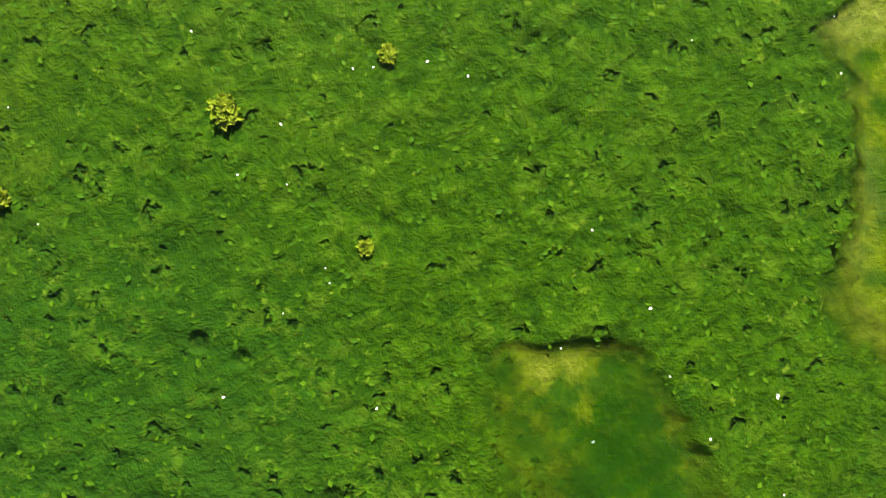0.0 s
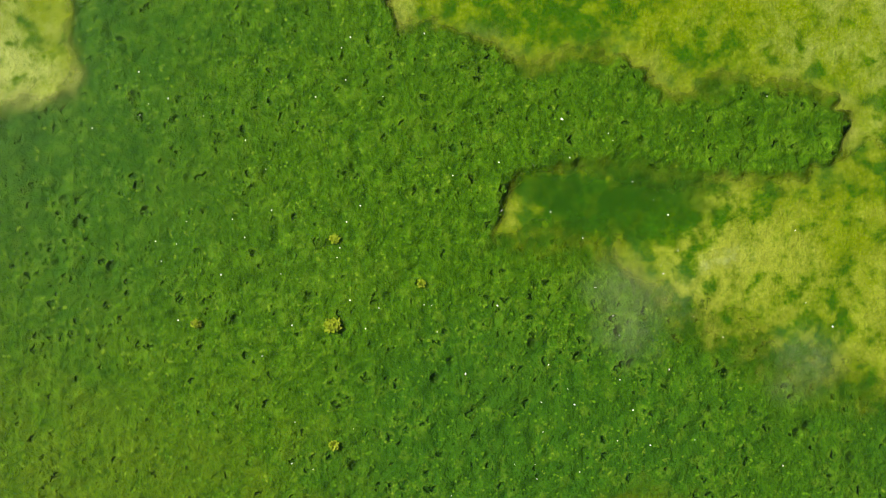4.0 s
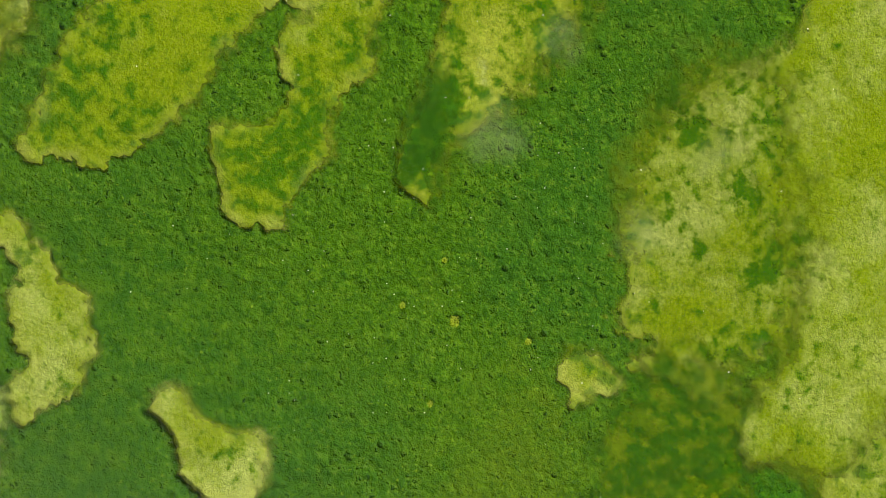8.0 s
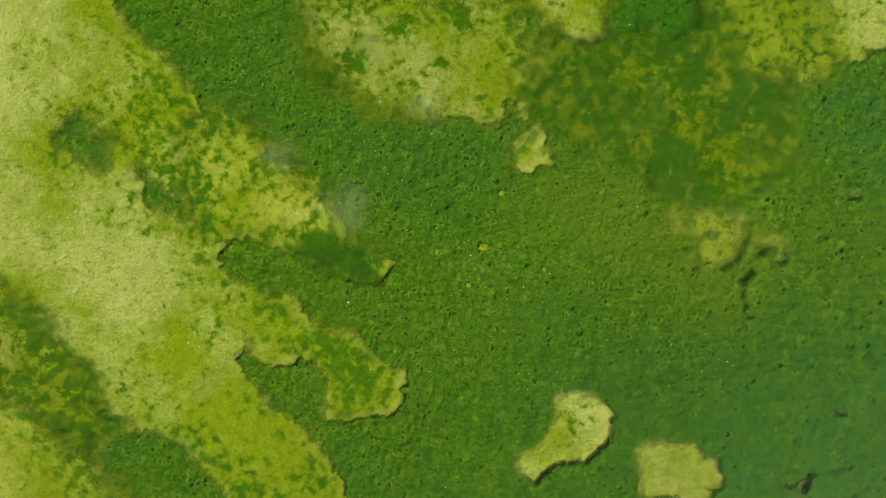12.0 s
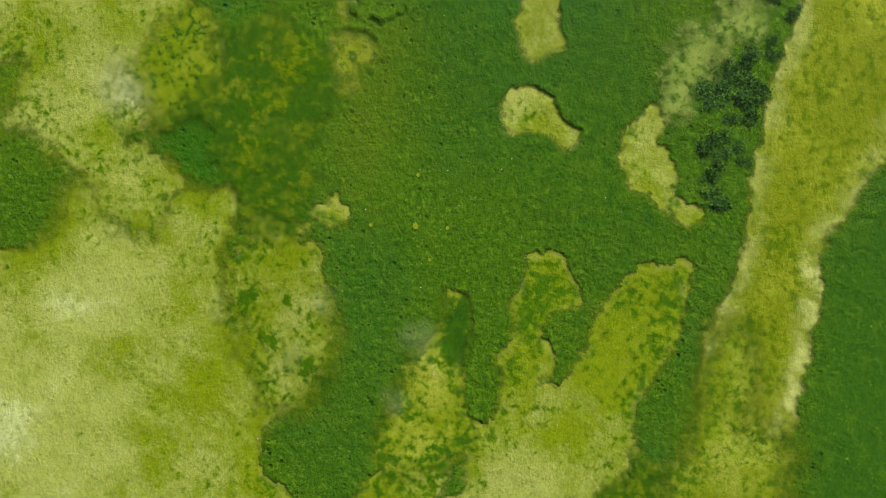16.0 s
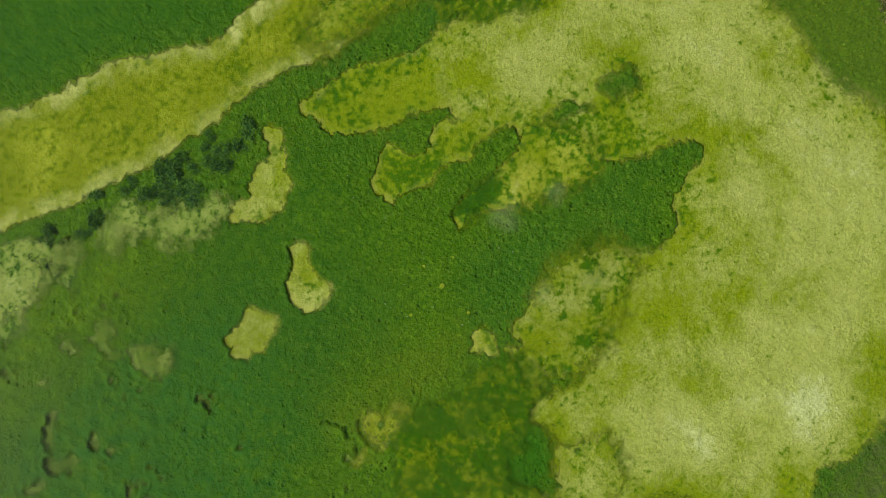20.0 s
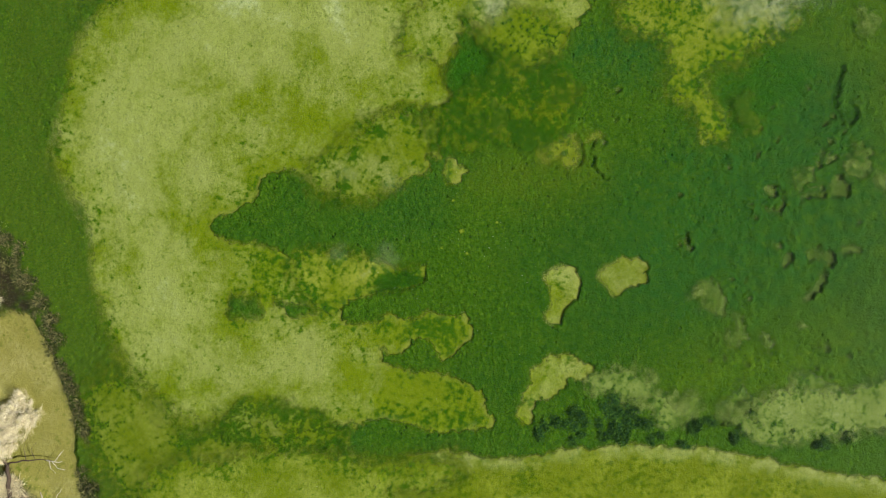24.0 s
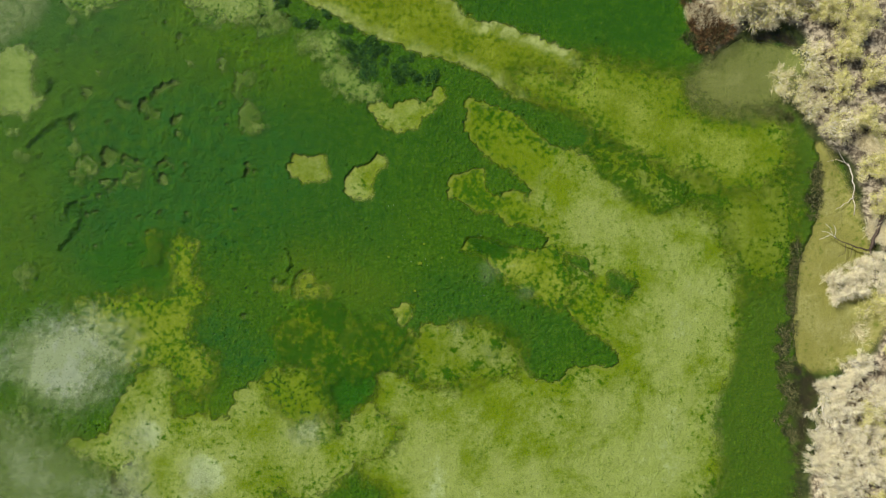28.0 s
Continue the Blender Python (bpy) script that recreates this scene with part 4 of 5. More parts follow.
TEARS = (((-78.1, 36.8), (-76.6, 34.3), (-77.7, 32.7)),
         ((-80.1, 23.4), (-75.7, 26.1), (-72.2, 26.6)),
         ((-79.4, -3.9), (-78.6, -1.7), (-79.7, 0.5)),
         ((-73.4, 10.2), (-70.1, 9.1), (-71.2, 5.9)),
         ((-57, 16.7), (-55.4, 15.4)),
         ((-66.3, 15.1), (-64.7, 15.9)),
         ((-54, 34.2), (-52.7, 34.6)),
         ((-29.6, -6.3), (-29.7, -5.1), (-29.6, -4.1), (-28.7, -2.8), (-27.9, -1.9)),
         ((-30.9, -2.4), (-30.1, -1), (-30.5, 0.9), (-31.2, 2.2)),
         ((-31, -4), (-32.7, -4.5)))
scatter = random.Random(4)
for path in TEARS:
    fine = [(a[0] + (c[0] - a[0]) * u + scatter.uniform(-0.3, 0.3), a[1] + (c[1] - a[1]) * u + scatter.uniform(-0.3, 0.3)) for a, c in zip(path, path[1:]) for u in (0, 0.33, 0.66)] + [path[-1]]
    left, right = [], []
    for k, p in enumerate(fine):
        a, c = fine[max(k - 1, 0)], fine[min(k + 1, len(fine) - 1)]
        length = math.hypot(c[0] - a[0], c[1] - a[1]) + 1e-6
        wide = scatter.uniform(0.05, 0.15) * (0.5 if k in (0, len(fine) - 1) else 1.0)
        off = (-(c[1] - a[1]) / length * wide, (c[0] - a[0]) / length * wide)
        left.append((p[0] + off[0], p[1] + off[1]))
        right.append((p[0] - off[0], p[1] - off[1]))
    clearing("narrow dark tear in the weed carpet", [left + right[::-1]], tone="deep", soft=0.22, ragged=0.25, depth=0.22, lip=0.10, body=0.5, pale=0.0, mottle=0.5, rim=0, step=0.2, fray=0.6, fringe=0, name="weed_tear", group="torn weed")
CRACKS = ((-26.8, -5.0, 0.3), (-28.0, -7.3, 0.3), (-26.3, -2.2, 0.25), (-30.1, -9.0, 0.3), (-33.3, -3.8, 0.3), (-37.0, -5.9, 0.3), (-39.3, -10.6, 0.3))
CRACKS += tuple((scatter.uniform(-84, -30), scatter.uniform(2, 48), scatter.uniform(0.15, 0.34)) for _ in range(70))
for sx, sy, r in CRACKS:
    turn = scatter.uniform(0, 6.28)
    ring = []
    for k in range(9):
        a = k * math.pi / 4.5
        u, v = 1.15 * r * math.cos(a) * scatter.uniform(0.55, 1.25), 0.75 * r * math.sin(a) * scatter.uniform(0.5, 1.3)
        ring.append((sx + u * math.cos(turn) - v * math.sin(turn), sy + u * math.sin(turn) + v * math.cos(turn)))
    clearing("torn gap in the weed showing paler algae", [ring], tone="scrap", soft=0.6, ragged=0.8, depth=0.24, lip=0.12, body=0.5, pale=0.3, mottle=0.3, rim=0.25, step=0.22, fray=0.8, fringe=0, group="torn gaps")
GAPS = (
    [(-71.4, 33.5), (-70.2, 33.7), (-69.1, 33.4), (-69.4, 32.4), (-70, 31.4), (-70.7, 32), (-70.8, 32.9)],
    [(-63.9, 31.1), (-62.7, 30.8), (-61.1, 30.2), (-61.5, 29.1), (-62.5, 29.4), (-63.4, 29.9)],
    [(-57.5, 32.1), (-56.3, 33.1), (-54.9, 33.9), (-53.6, 34.9), (-52.5, 35.1), (-51.8, 34.1), (-52.9, 33.6), (-54, 33.6), (-55.3, 32.8), (-56.5, 31.8), (-57.5, 31.3)],
    [(-59.3, 30.5), (-58.5, 31.3), (-57.9, 30.8), (-57.5, 29.5), (-55.9, 28.7), (-55.7, 27.5), (-56.7, 27.4), (-57.9, 28.3), (-58.8, 29.4)],
    [(-38.7, 19.2), (-38.2, 18), (-37.3, 17.8), (-38.1, 16.6), (-39.3, 16.6), (-39.1, 17.8)],
    [(-73.4, 26.9), (-71.8, 27.1), (-71.5, 25.9), (-72.6, 25.2)],
    [(-66.7, 18.5), (-66.6, 20.5), (-65.8, 21.7), (-64.3, 21.8), (-63.4, 20.5), (-63.9, 19), (-65.2, 18.5), (-65.8, 18)],
    [(-63.3, 18.7), (-63, 20.4), (-61.9, 20.4), (-59.5, 19.7), (-58.8, 18.8), (-60.2, 18.6), (-61.8, 19), (-62.5, 18.4)],
    [(-56.6, 18.3), (-55.8, 19.6), (-54.4, 19.8), (-52.8, 19), (-53.7, 18.3), (-54.9, 18.7), (-55.7, 17.9)],
    [(-55.7, 16.3), (-54.6, 16.6), (-54.1, 15.3), (-55.4, 15.2)],
    [(-53.4, 26.6), (-52.6, 27.9), (-51.3, 28.3), (-51.7, 27.1), (-52.5, 26.4)],
    [(-67, 15.4), (-66.1, 16.2), (-63.9, 15.9), (-64, 14.9), (-65.1, 15.1), (-65.2, 13.7), (-65.8, 13.8)],
    [(-70.2, 9.8), (-68.8, 10), (-67, 10.1), (-67.1, 9.4), (-68.8, 9.1), (-70.1, 8.7)])
DARK_GAPS = (
    [(-71.7, 27.4), (-72.8, 27), (-75.4, 26.7), (-75.8, 25.8), (-78, 24.4), (-80.6, 22.3), (-80.8, 22.7), (-78.4, 25), (-75.9, 26.9), (-73, 27.8), (-71.9, 28.4)],
    [(-73.8, 9.7), (-73.3, 10.7), (-72, 11.3), (-71.9, 10.8), (-72.9, 10), (-73.4, 9.1)],
    [(-70.8, 10.9), (-70.3, 10.4), (-70.3, 7.7), (-71.1, 5.7), (-72.7, 3.8), (-74.3, 2.4), (-74.7, 2.9), (-73.1, 4.7), (-71.6, 6.3), (-71.1, 8.2)],
    [(-77, 35.4), (-76.2, 34.7), (-76.6, 33), (-77.6, 32.1), (-78, 32.5), (-77.1, 33.5)])
THIN_SPOTS = (
    [(-40.8, 36.2), (-39.1, 37.2), (-37.4, 36), (-37.8, 34.4), (-39.2, 33.6), (-40.5, 31.9), (-41.8, 33.6)],
    [(-44.1, 38.9), (-42.8, 39), (-42.4, 37.4), (-43.6, 36.6)],
    [(-40.5, 27.3), (-39.5, 30.4), (-37.9, 30.8), (-36.4, 29.2), (-36.9, 26), (-37.3, 24.2), (-39, 25.2)],
    [(-72.7, 17.2), (-71.9, 19.4), (-70, 20.4), (-67.8, 20), (-67.3, 18.2), (-68.2, 16.6), (-70.2, 15.4), (-71.8, 14.9)],
    [(-62.6, 17.2), (-60.8, 17.9), (-58.8, 17.5), (-59.5, 15.9), (-61.3, 15.1), (-62.4, 15.6)])
for ring in GAPS:
    clearing("torn gap in the weed with pale algae at its foot", [ring], tone="scrap", soft=0.7, ragged=1.3, depth=0.5, lip=0.0, body=0.5, pale=0.45, mottle=0.45, rim=0.25, rim_width=0.8, step=0.16, fray=0.8, fringe=0, group="torn gaps")
for ring in DARK_GAPS:
    clearing("long dark tear in the weed carpet", [ring], tone="deep", soft=0.3, ragged=1.0, depth=0.3, lip=0.05, body=0.4, pale=0.0, mottle=0.6, rim=0, step=0.16, fray=0.6, fringe=0, name="weed_tear", group="torn weed")
for ring in THIN_SPOTS:
    clearing("thin yellow-green algae on worn weed", [ring], tone="scrap", soft=1.3, ragged=1.8, depth=0.2, lip=0.03, body=0.7, pale=0.3, mottle=0.55, rim=0.4, rim_width=1.0, step=0.2, fray=1.1, fringe=0.1, group="algae scraps")
LANDS = (LAND_EAST, LAND_SW)

# ---- the pond bed and the land round it, one sheet ----
def lines():
    near = np.arange(-20, 20, 0.14)
    mid = np.concatenate([np.arange(20, 60, 0.25), np.arange(60, 86, 0.36), np.arange(86, 112, 0.6)])
    far = 112 * 1.16 ** np.arange(0, 22)
    side = np.concatenate([mid, far])
    return np.concatenate([-side[::-1], near, side])


def hollow(x, y, brim=False):
    """How far the clearings lie under the weed; with brim, also how far the weed is pushed up round them, most towards
    the sun.
    """
    out, rise = np.zeros(x.shape), np.zeros(x.shape)
    for m in MATS:
        if m["depth"] <= 0:
            continue
        hit = (x > m["lo"][0]) & (x < m["hi"][0]) & (y > m["lo"][1]) & (y < m["hi"][1])
        if hit.any():
            d, sunward = depth_inside(m, x[hit], y[hit])
            w = np.maximum(0.12, 0.6 * (edge_soft(m, sunward) + spot(m["blur"], x[hit], y[hit])))
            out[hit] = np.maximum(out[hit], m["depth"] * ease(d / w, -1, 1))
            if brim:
                rise[hit] = np.maximum(rise[hit], (m["lip"] + min(0.12, 0.4 * m["depth"]) * sunward) * np.exp(-((d + 0.45) / 0.35) ** 2))
    return (out, rise) if brim else out


def land_height(x, y):
    d = np.maximum.reduce([inside(o, x, y) + 1.2 * grain(x, y, 6.0, 91, 3) for o in LANDS])
    return ease(d, -3.0, 2.5)


def swell(x, y):
    return 0.07 * grain(x, y, 1.3, 5, 2) + 0.15 * grain(x, y, 9.0, 7, 2)


gx, gy = np.meshgrid(lines(), lines())
land = land_height(gx, gy)
land = np.where(np.hypot(gx, gy) > 125, 1.0, land)
lump = swell(gx, gy) + 0.05 * grain(gx, gy, 0.42, 6, 2) + 0.2 * ease(-gx, 26, 44) * ease(gy, -4, 10) * grain(gx, gy, 1.7, 21, 3)
pit = ease(grain(gx, gy, 0.55, 12, 1), 0.5, 0.72) * ease(grain(gx, gy, 3.0, 13, 2), -0.3, 0.3)
scar = ease(grain(gx, gy, 1.15, 14, 1), 0.5, 0.8) * ease(grain(gx, gy, 7.0, 15, 2), -0.25, 0.35)
sunk, lip = hollow(gx, gy, True)
stains = {"zone_" + tone: np.zeros(gx.shape) for tone in ZONE_TONES}
for k, (tone, outline, soft, ragged, share) in enumerate(ZONES):
    corner = np.array(outline)
    lo, hi = corner.min(0) - soft - ragged - 3, corner.max(0) + soft + ragged + 3
    hit = (gx > lo[0]) & (gx < hi[0]) & (gy > lo[1]) & (gy < hi[1])
    x, y = gx[hit], gy[hit]
    d = inside(outline, x, y) + ragged * (0.6 * grain(x, y, 5.0, 200 + k, 3) + 0.4 * grain(x, y, 1.4, 230 + k, 2))
    layer = stains["zone_" + tone]
    layer[hit] = np.maximum(layer[hit], share * ease(d / soft, -1, 1))
bed_z = lump + lip - 0.12 * pit - 0.06 * scar - sunk - 0.09 * ease(sunk, 0.0, 0.06) + 1.3 * land + 0.25 * land * grain(gx, gy, 14.0, 8, 3)
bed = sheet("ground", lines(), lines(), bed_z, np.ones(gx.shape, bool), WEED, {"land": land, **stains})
tagged(bed, "pond bed carpeted with dense dark green water weed", "ground", kind="structure")

# ---- algae lying in the clearings ----
for order, m in enumerate(MATS):
    xs, ys = (np.arange(m["lo"][k], m["hi"][k] + m["step"], m["step"]) for k in (0, 1))
    x, y = np.meshgrid(xs, ys)
    d, sunward = depth_inside(m, x, y)
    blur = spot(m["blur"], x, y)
    cover = np.clip(0.5 + d / (2 * (edge_soft(m, sunward) + blur)), 0, 1)
    pale = m["pale"] + spot(m["spots"], x, y) + m["heart"] * ease(d, 3, 12) - 0.15 * (1 - ease(d, 0.5, 3))
    # Mottle thins and the rim pales towards the sun, put into the colour.
    mott = np.clip(m["mottle"] + spot(m["dark_spots"], x, y) + m["fringe"] * (1.2 - 0.5 * sunward) * (1 - ease(d, 0.8, 6)) - 0.2 * ease(d, 4, 12), 0, 1.7)
    rim = m["rim"] * ease(d, -0.3, 0.1) * (1 - ease(d, 0.3, m["rim_width"])) * np.clip(1 - blur, 0, 1) * (0.4 + 0.8 * sunward)
    z = 0.05 + (0.15 if m["depth"] <= 0 else 0) + 0.012 * min(order, 28) + 0.04 * grain(x, y, 0.9, 31, 3) + swell(x, y) - hollow(x, y)
    if m["hi"][0] > 40 or m["lo"][1] < -38:
        z += 1.3 * land_height(x, y)
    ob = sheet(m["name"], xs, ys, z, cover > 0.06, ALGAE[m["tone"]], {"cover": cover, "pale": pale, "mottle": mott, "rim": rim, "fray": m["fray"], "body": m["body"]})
    tagged(ob, m["label"], "algae", m["group"])

# ---- water over it all ----
wx = np.arange(-140, 141, 4.0)
px, py = np.meshgrid(wx, wx)
water = sheet("water", wx, wx, np.full(px.shape, 0.55), land_height(px, py) < 0.9, WATER, {})
water.visible_shadow = False
tagged(water, "clear shallow pond water with a calm surface", "water", kind="structure")


# ---- helpers for things ----
def part(name, verts, faces, material, parent=None, label="", smooth=False):
    mesh = bpy.data.meshes.new(name)
    mesh.from_pydata([tuple(v) for v in verts], [], faces)
    mesh.materials.append(material)
    if smooth:
        mesh.polygons.foreach_set("use_smooth", [True] * len(mesh.polygons))
    ob = new(name, mesh)
    ob.parent = parent
    if label:
        ob["label"] = label
    return ob


def thing(name, x, y, z=0.0):
    ob = new(name)
    ob.matrix_world = pose(x, y, z)
    return ob


def tube(points, radii, sides=6):
    """A tapered, closed tube along the points."""
    verts, faces = [], []
    points = [Vector(p) for p in points]
    for k, p in enumerate(points):
        way = (points[min(k + 1, len(points) - 1)] - points[max(k - 1, 0)]).normalized()
        side = way.cross(Vector((0.3, 0.2, 1))).normalized()
        over = way.cross(side)
        for s in range(sides):
            a = 2 * math.pi * s / sides
            verts.append(p + (side * math.cos(a) + over * math.sin(a)) * radii[k])
    for k in range(len(points) - 1):
        for s in range(sides):
            a, b = k * sides + s, k * sides + (s + 1) % sides
            faces.append((a, b, b + sides, a + sides))
    faces.append(tuple(range(sides - 1, -1, -1)))
    faces.append(tuple(range((len(points) - 1) * sides, len(points) * sides)))
    return verts, faces


def tubes(runs, sides=5):
    verts, faces = [], []
    for points, radii in runs:
        v, f = tube(points, radii, sides)
        faces += [tuple(i + len(verts) for i in face) for face in f]
        verts += v
    return verts, faces


def leaves(rng, centres, length, width, upright=0.4, along=None, roll=0.35, fold=0.25):
    """Pointed leaves or blades, each its own little folded strip."""
    n = len(centres)
    turn = rng.uniform(0, 2 * math.pi, n)
    rise = rng.normal(0, upright, n)
    way = np.stack([np.cos(turn) * np.cos(rise), np.sin(turn) * np.cos(rise), np.sin(rise)], 1)
    if along is not None:
        way = way * 0.7 + along
        way /= np.linalg.norm(way, axis=1)[:, None] + 1e-9
    side = np.cross(way, rng.normal(0, roll, (n, 3)) + (0, 0, 1))
    side /= np.linalg.norm(side, axis=1)[:, None] + 1e-9
    size = rng.uniform(0.6, 1.4, (n, 1))
    length, width = length * size, width * size
    lift = np.cross(side, way) * width * fold
    verts = np.stack([centres, centres + way * length * 0.5 + side * width * 0.5 + lift, centres + way * length, centres + way * length * 0.5 - side * width * 0.5 + lift], 1)
    ids = np.arange(4 * n).reshape(n, 4)
    return verts.reshape(-1, 3).tolist(), ids.tolist()


def leaf_material(name, colours, rough=0.7, through=0.0):
    n = Nodes(name)
    rnd = n.add("ShaderNodeNewGeometry").outputs["Random Per Island"]
    ramp = n.add("ShaderNodeValToRGB")
    ramp.color_ramp.elements[0].color, ramp.color_ramp.elements[1].color = (*colours[0], 1), (*colours[-1], 1)
    for k, c in enumerate(colours[1:-1]):
        ramp.color_ramp.elements.new((k + 1) / (len(colours) - 1)).color = (*c, 1)
    n.put(ramp.inputs[0], rnd)
    shade = n.mix(n.ramp(n.noise(1.5, 3), 0.35, 0.7, 0.0, 0.35), ramp.outputs[0], colours[0])
    shader = n.surface(shade, rough, None, 0.1)
    if through:
        glow = n.add("ShaderNodeBsdfTranslucent")
        n.put(glow.inputs["Color"], shade)
        node = n.add("ShaderNodeMixShader")
        n.put(node.inputs[0], through)
        n.put(node.inputs[1], shader)
        n.put(node.inputs[2], glow.outputs[0])
        shader = node.outputs[0]
    return n.done(shader)


def bark_material(name, dark, light):
    n = Nodes(name)
    colour = n.mix(n.ramp(n.noise(6.0, 5, 0.7, 1.0), 0.35, 0.65), dark, light)
    return n.done(n.surface(colour, 0.85, n.bump(n.noise(14.0, 4, 0.7, 1.5), 0.03), 0.1))


BARK = bark_material("grey_bark", (0.28, 0.24, 0.17), (0.58, 0.52, 0.42))
PALE_WOOD = bark_material("bleached_wood", (0.45, 0.41, 0.34), (0.75, 0.71, 0.62))
DARK_WOOD = bark_material("wet_wood", (0.03, 0.022, 0.016), (0.09, 0.065, 0.045))
CREAM = leaf_material("cream_twigs", [(0.34, 0.26, 0.16), (0.87, 0.80, 0.57), (0.90, 0.86, 0.65), (0.87, 0.81, 0.48)], through=0.3)
YELLOW = leaf_material("yellow_leaves", [(0.24, 0.24, 0.05), (0.66, 0.62, 0.15), (0.88, 0.80, 0.36), (0.48, 0.48, 0.09)], through=0.3)
GREY_TWIG = leaf_material("grey_twigs", [(0.30, 0.23, 0.13), (0.80, 0.70, 0.48), (0.94, 0.87, 0.64), (0.82, 0.72, 0.40)], through=0.2)
STRAW = leaf_material("dry_straw", [(0.48, 0.39, 0.20), (0.86, 0.79, 0.52), (0.92, 0.88, 0.66), (0.74, 0.64, 0.38)], through=0.25)
RUST = leaf_material("rusty_reed", [(0.03, 0.02, 0.012), (0.09, 0.055, 0.026), (0.32, 0.18, 0.06), (0.05, 0.042, 0.026)], through=0.15)
BRUSH = leaf_material("dark_brush", [(0.012, 0.020, 0.005), (0.04, 0.055, 0.012), (0.26, 0.235, 0.10), (0.02, 0.026, 0.010)])
DEEP = leaf_material("dark_weed_leaf", [(0.008, 0.035, 0.010), (0.012, 0.055, 0.014), (0.026, 0.088, 0.012), (0.060, 0.150, 0.012), (0.100, 0.210, 0.016)])
TUFT = leaf_material("weed_leaf", [(0.032, 0.10, 0.002), (0.048, 0.128, 0.003), (0.075, 0.165, 0.004), (0.04, 0.115, 0.003)])
CLUMP = leaf_material("yellow_algae_leaf", [(0.12, 0.18, 0.006), (0.20, 0.26, 0.010), (0.29, 0.33, 0.03)])
SPECK_WHITE = leaf_material("white_speck", [(0.7, 0.7, 0.66), (0.85, 0.85, 0.80)])


def grow(rng, start, way, length, radius, level, runs, tips):
    """One bending limb and what grows from it."""
    points, p, w = [Vector(start)], Vector(start), Vector(way).normalized()
    for _ in range(4):
        w = (w + Vector(rng.normal(0, 0.16, 3)) + Vector((0, 0, 0.05))).normalized()
        p = p + w * length / 4
        points.append(p.copy())
    runs.append((points, [radius * (1 - 0.16 * k) for k in range(5)]))
    if level == 0:
        tips.append((p.copy(), w.copy()))
        return
    for k in range(4):
        at = points[1 + k] if k < 3 else points[4]
        out = Vector(rng.normal(0, 1, 3))
        out.z = abs(out.z) * 0.4
        grow(rng, at, w * 0.7 + out.normalized() * 0.9, length * rng.uniform(0.5, 0.7), radius * 0.5, level - 1, runs, tips)


def build_shrub(seed, kind, spread):
    """A many-stemmed bank shrub: stems and limbs, bare twigs, a loose crown."""
    rng = np.random.default_rng(seed)
    root = thing({"bare": "bare_shrub", "leafy": "leafy_shrub", "twiggy": "twiggy_shrub"}[kind], 0, 0, -500)
    runs, tips = [], []
    for k in range(6):
        a = 2 * math.pi * (k + rng.uniform(-0.3, 0.3)) / 6
        grow(rng, (0.25 * math.cos(a), 0.25 * math.sin(a), -0.3), (math.cos(a), math.sin(a), rng.uniform(0.7, 1.3)), spread * rng.uniform(0.45, 0.62), 0.12, 2, runs, tips)
    v, f = tubes(runs, 4)
    part("trunk", v, f, BARK if kind == "leafy" else PALE_WOOD, root, "pale grey branching stems", True)
    ends, ways = np.array([t[0] for t in tips]), np.array([t[1] for t in tips])
    pick = rng.integers(0, len(ends), {"bare": 4600, "leafy": 800, "twiggy": 1300}[kind])
    v, f = leaves(rng, ends[pick] + rng.normal(0, 0.22, (len(pick), 3)), 0.75, 0.036, 0.6, ways[pick])
    part("twig_mass", v, f, CREAM if kind == "bare" else GREY_TWIG, root, "bleached thin twigs")
    pick = rng.integers(0, len(ends), {"bare": 700, "leafy": 3200, "twiggy": 1300}[kind])
    size = 0.13 if kind == "bare" else 0.2
    v, f = leaves(rng, ends[pick] + rng.normal(0, 0.36, (len(pick), 3)), size, 0.6 * size, 0.5)
    part("crown", v, f, YELLOW, root, "thin yellowing leaves")
    return root


def build_blades(name, seed, count, radius, height, width, material, lean=0.8):
    """A clump of dry or wet blades that lean outwards."""
    rng = np.random.default_rng(seed)
    a, r = rng.uniform(0, 2 * math.pi, count), radius * np.sqrt(rng.uniform(0, 1, count))
    base = np.stack([r * np.cos(a), r * np.sin(a), np.full(count, -0.2)], 1)
    way = np.stack([np.cos(a) * lean * rng.uniform(0, 1, count), np.sin(a) * lean * rng.uniform(0, 1, count), rng.uniform(0.5, 1.1, count)], 1)
    root = thing(name, 0, 0, -500)
    v, f = leaves(rng, base, height, width, 0.5, way)
    half = len(f) // 2
    part("tuft", v[: half * 4], f[:half], material, root)
    v2 = [(x, y, z * 0.55) for x, y, z in v[half * 4 :]]
    part("undergrowth", v2, [tuple(i - half * 4 for i in face) for face in f[half:]], material, root)
    return root


def bed_at(x, y):
    xs = lines()
    i, j = int(np.abs(xs - x).argmin()), int(np.abs(xs - y).argmin())
    return float(bed_z[j, i])


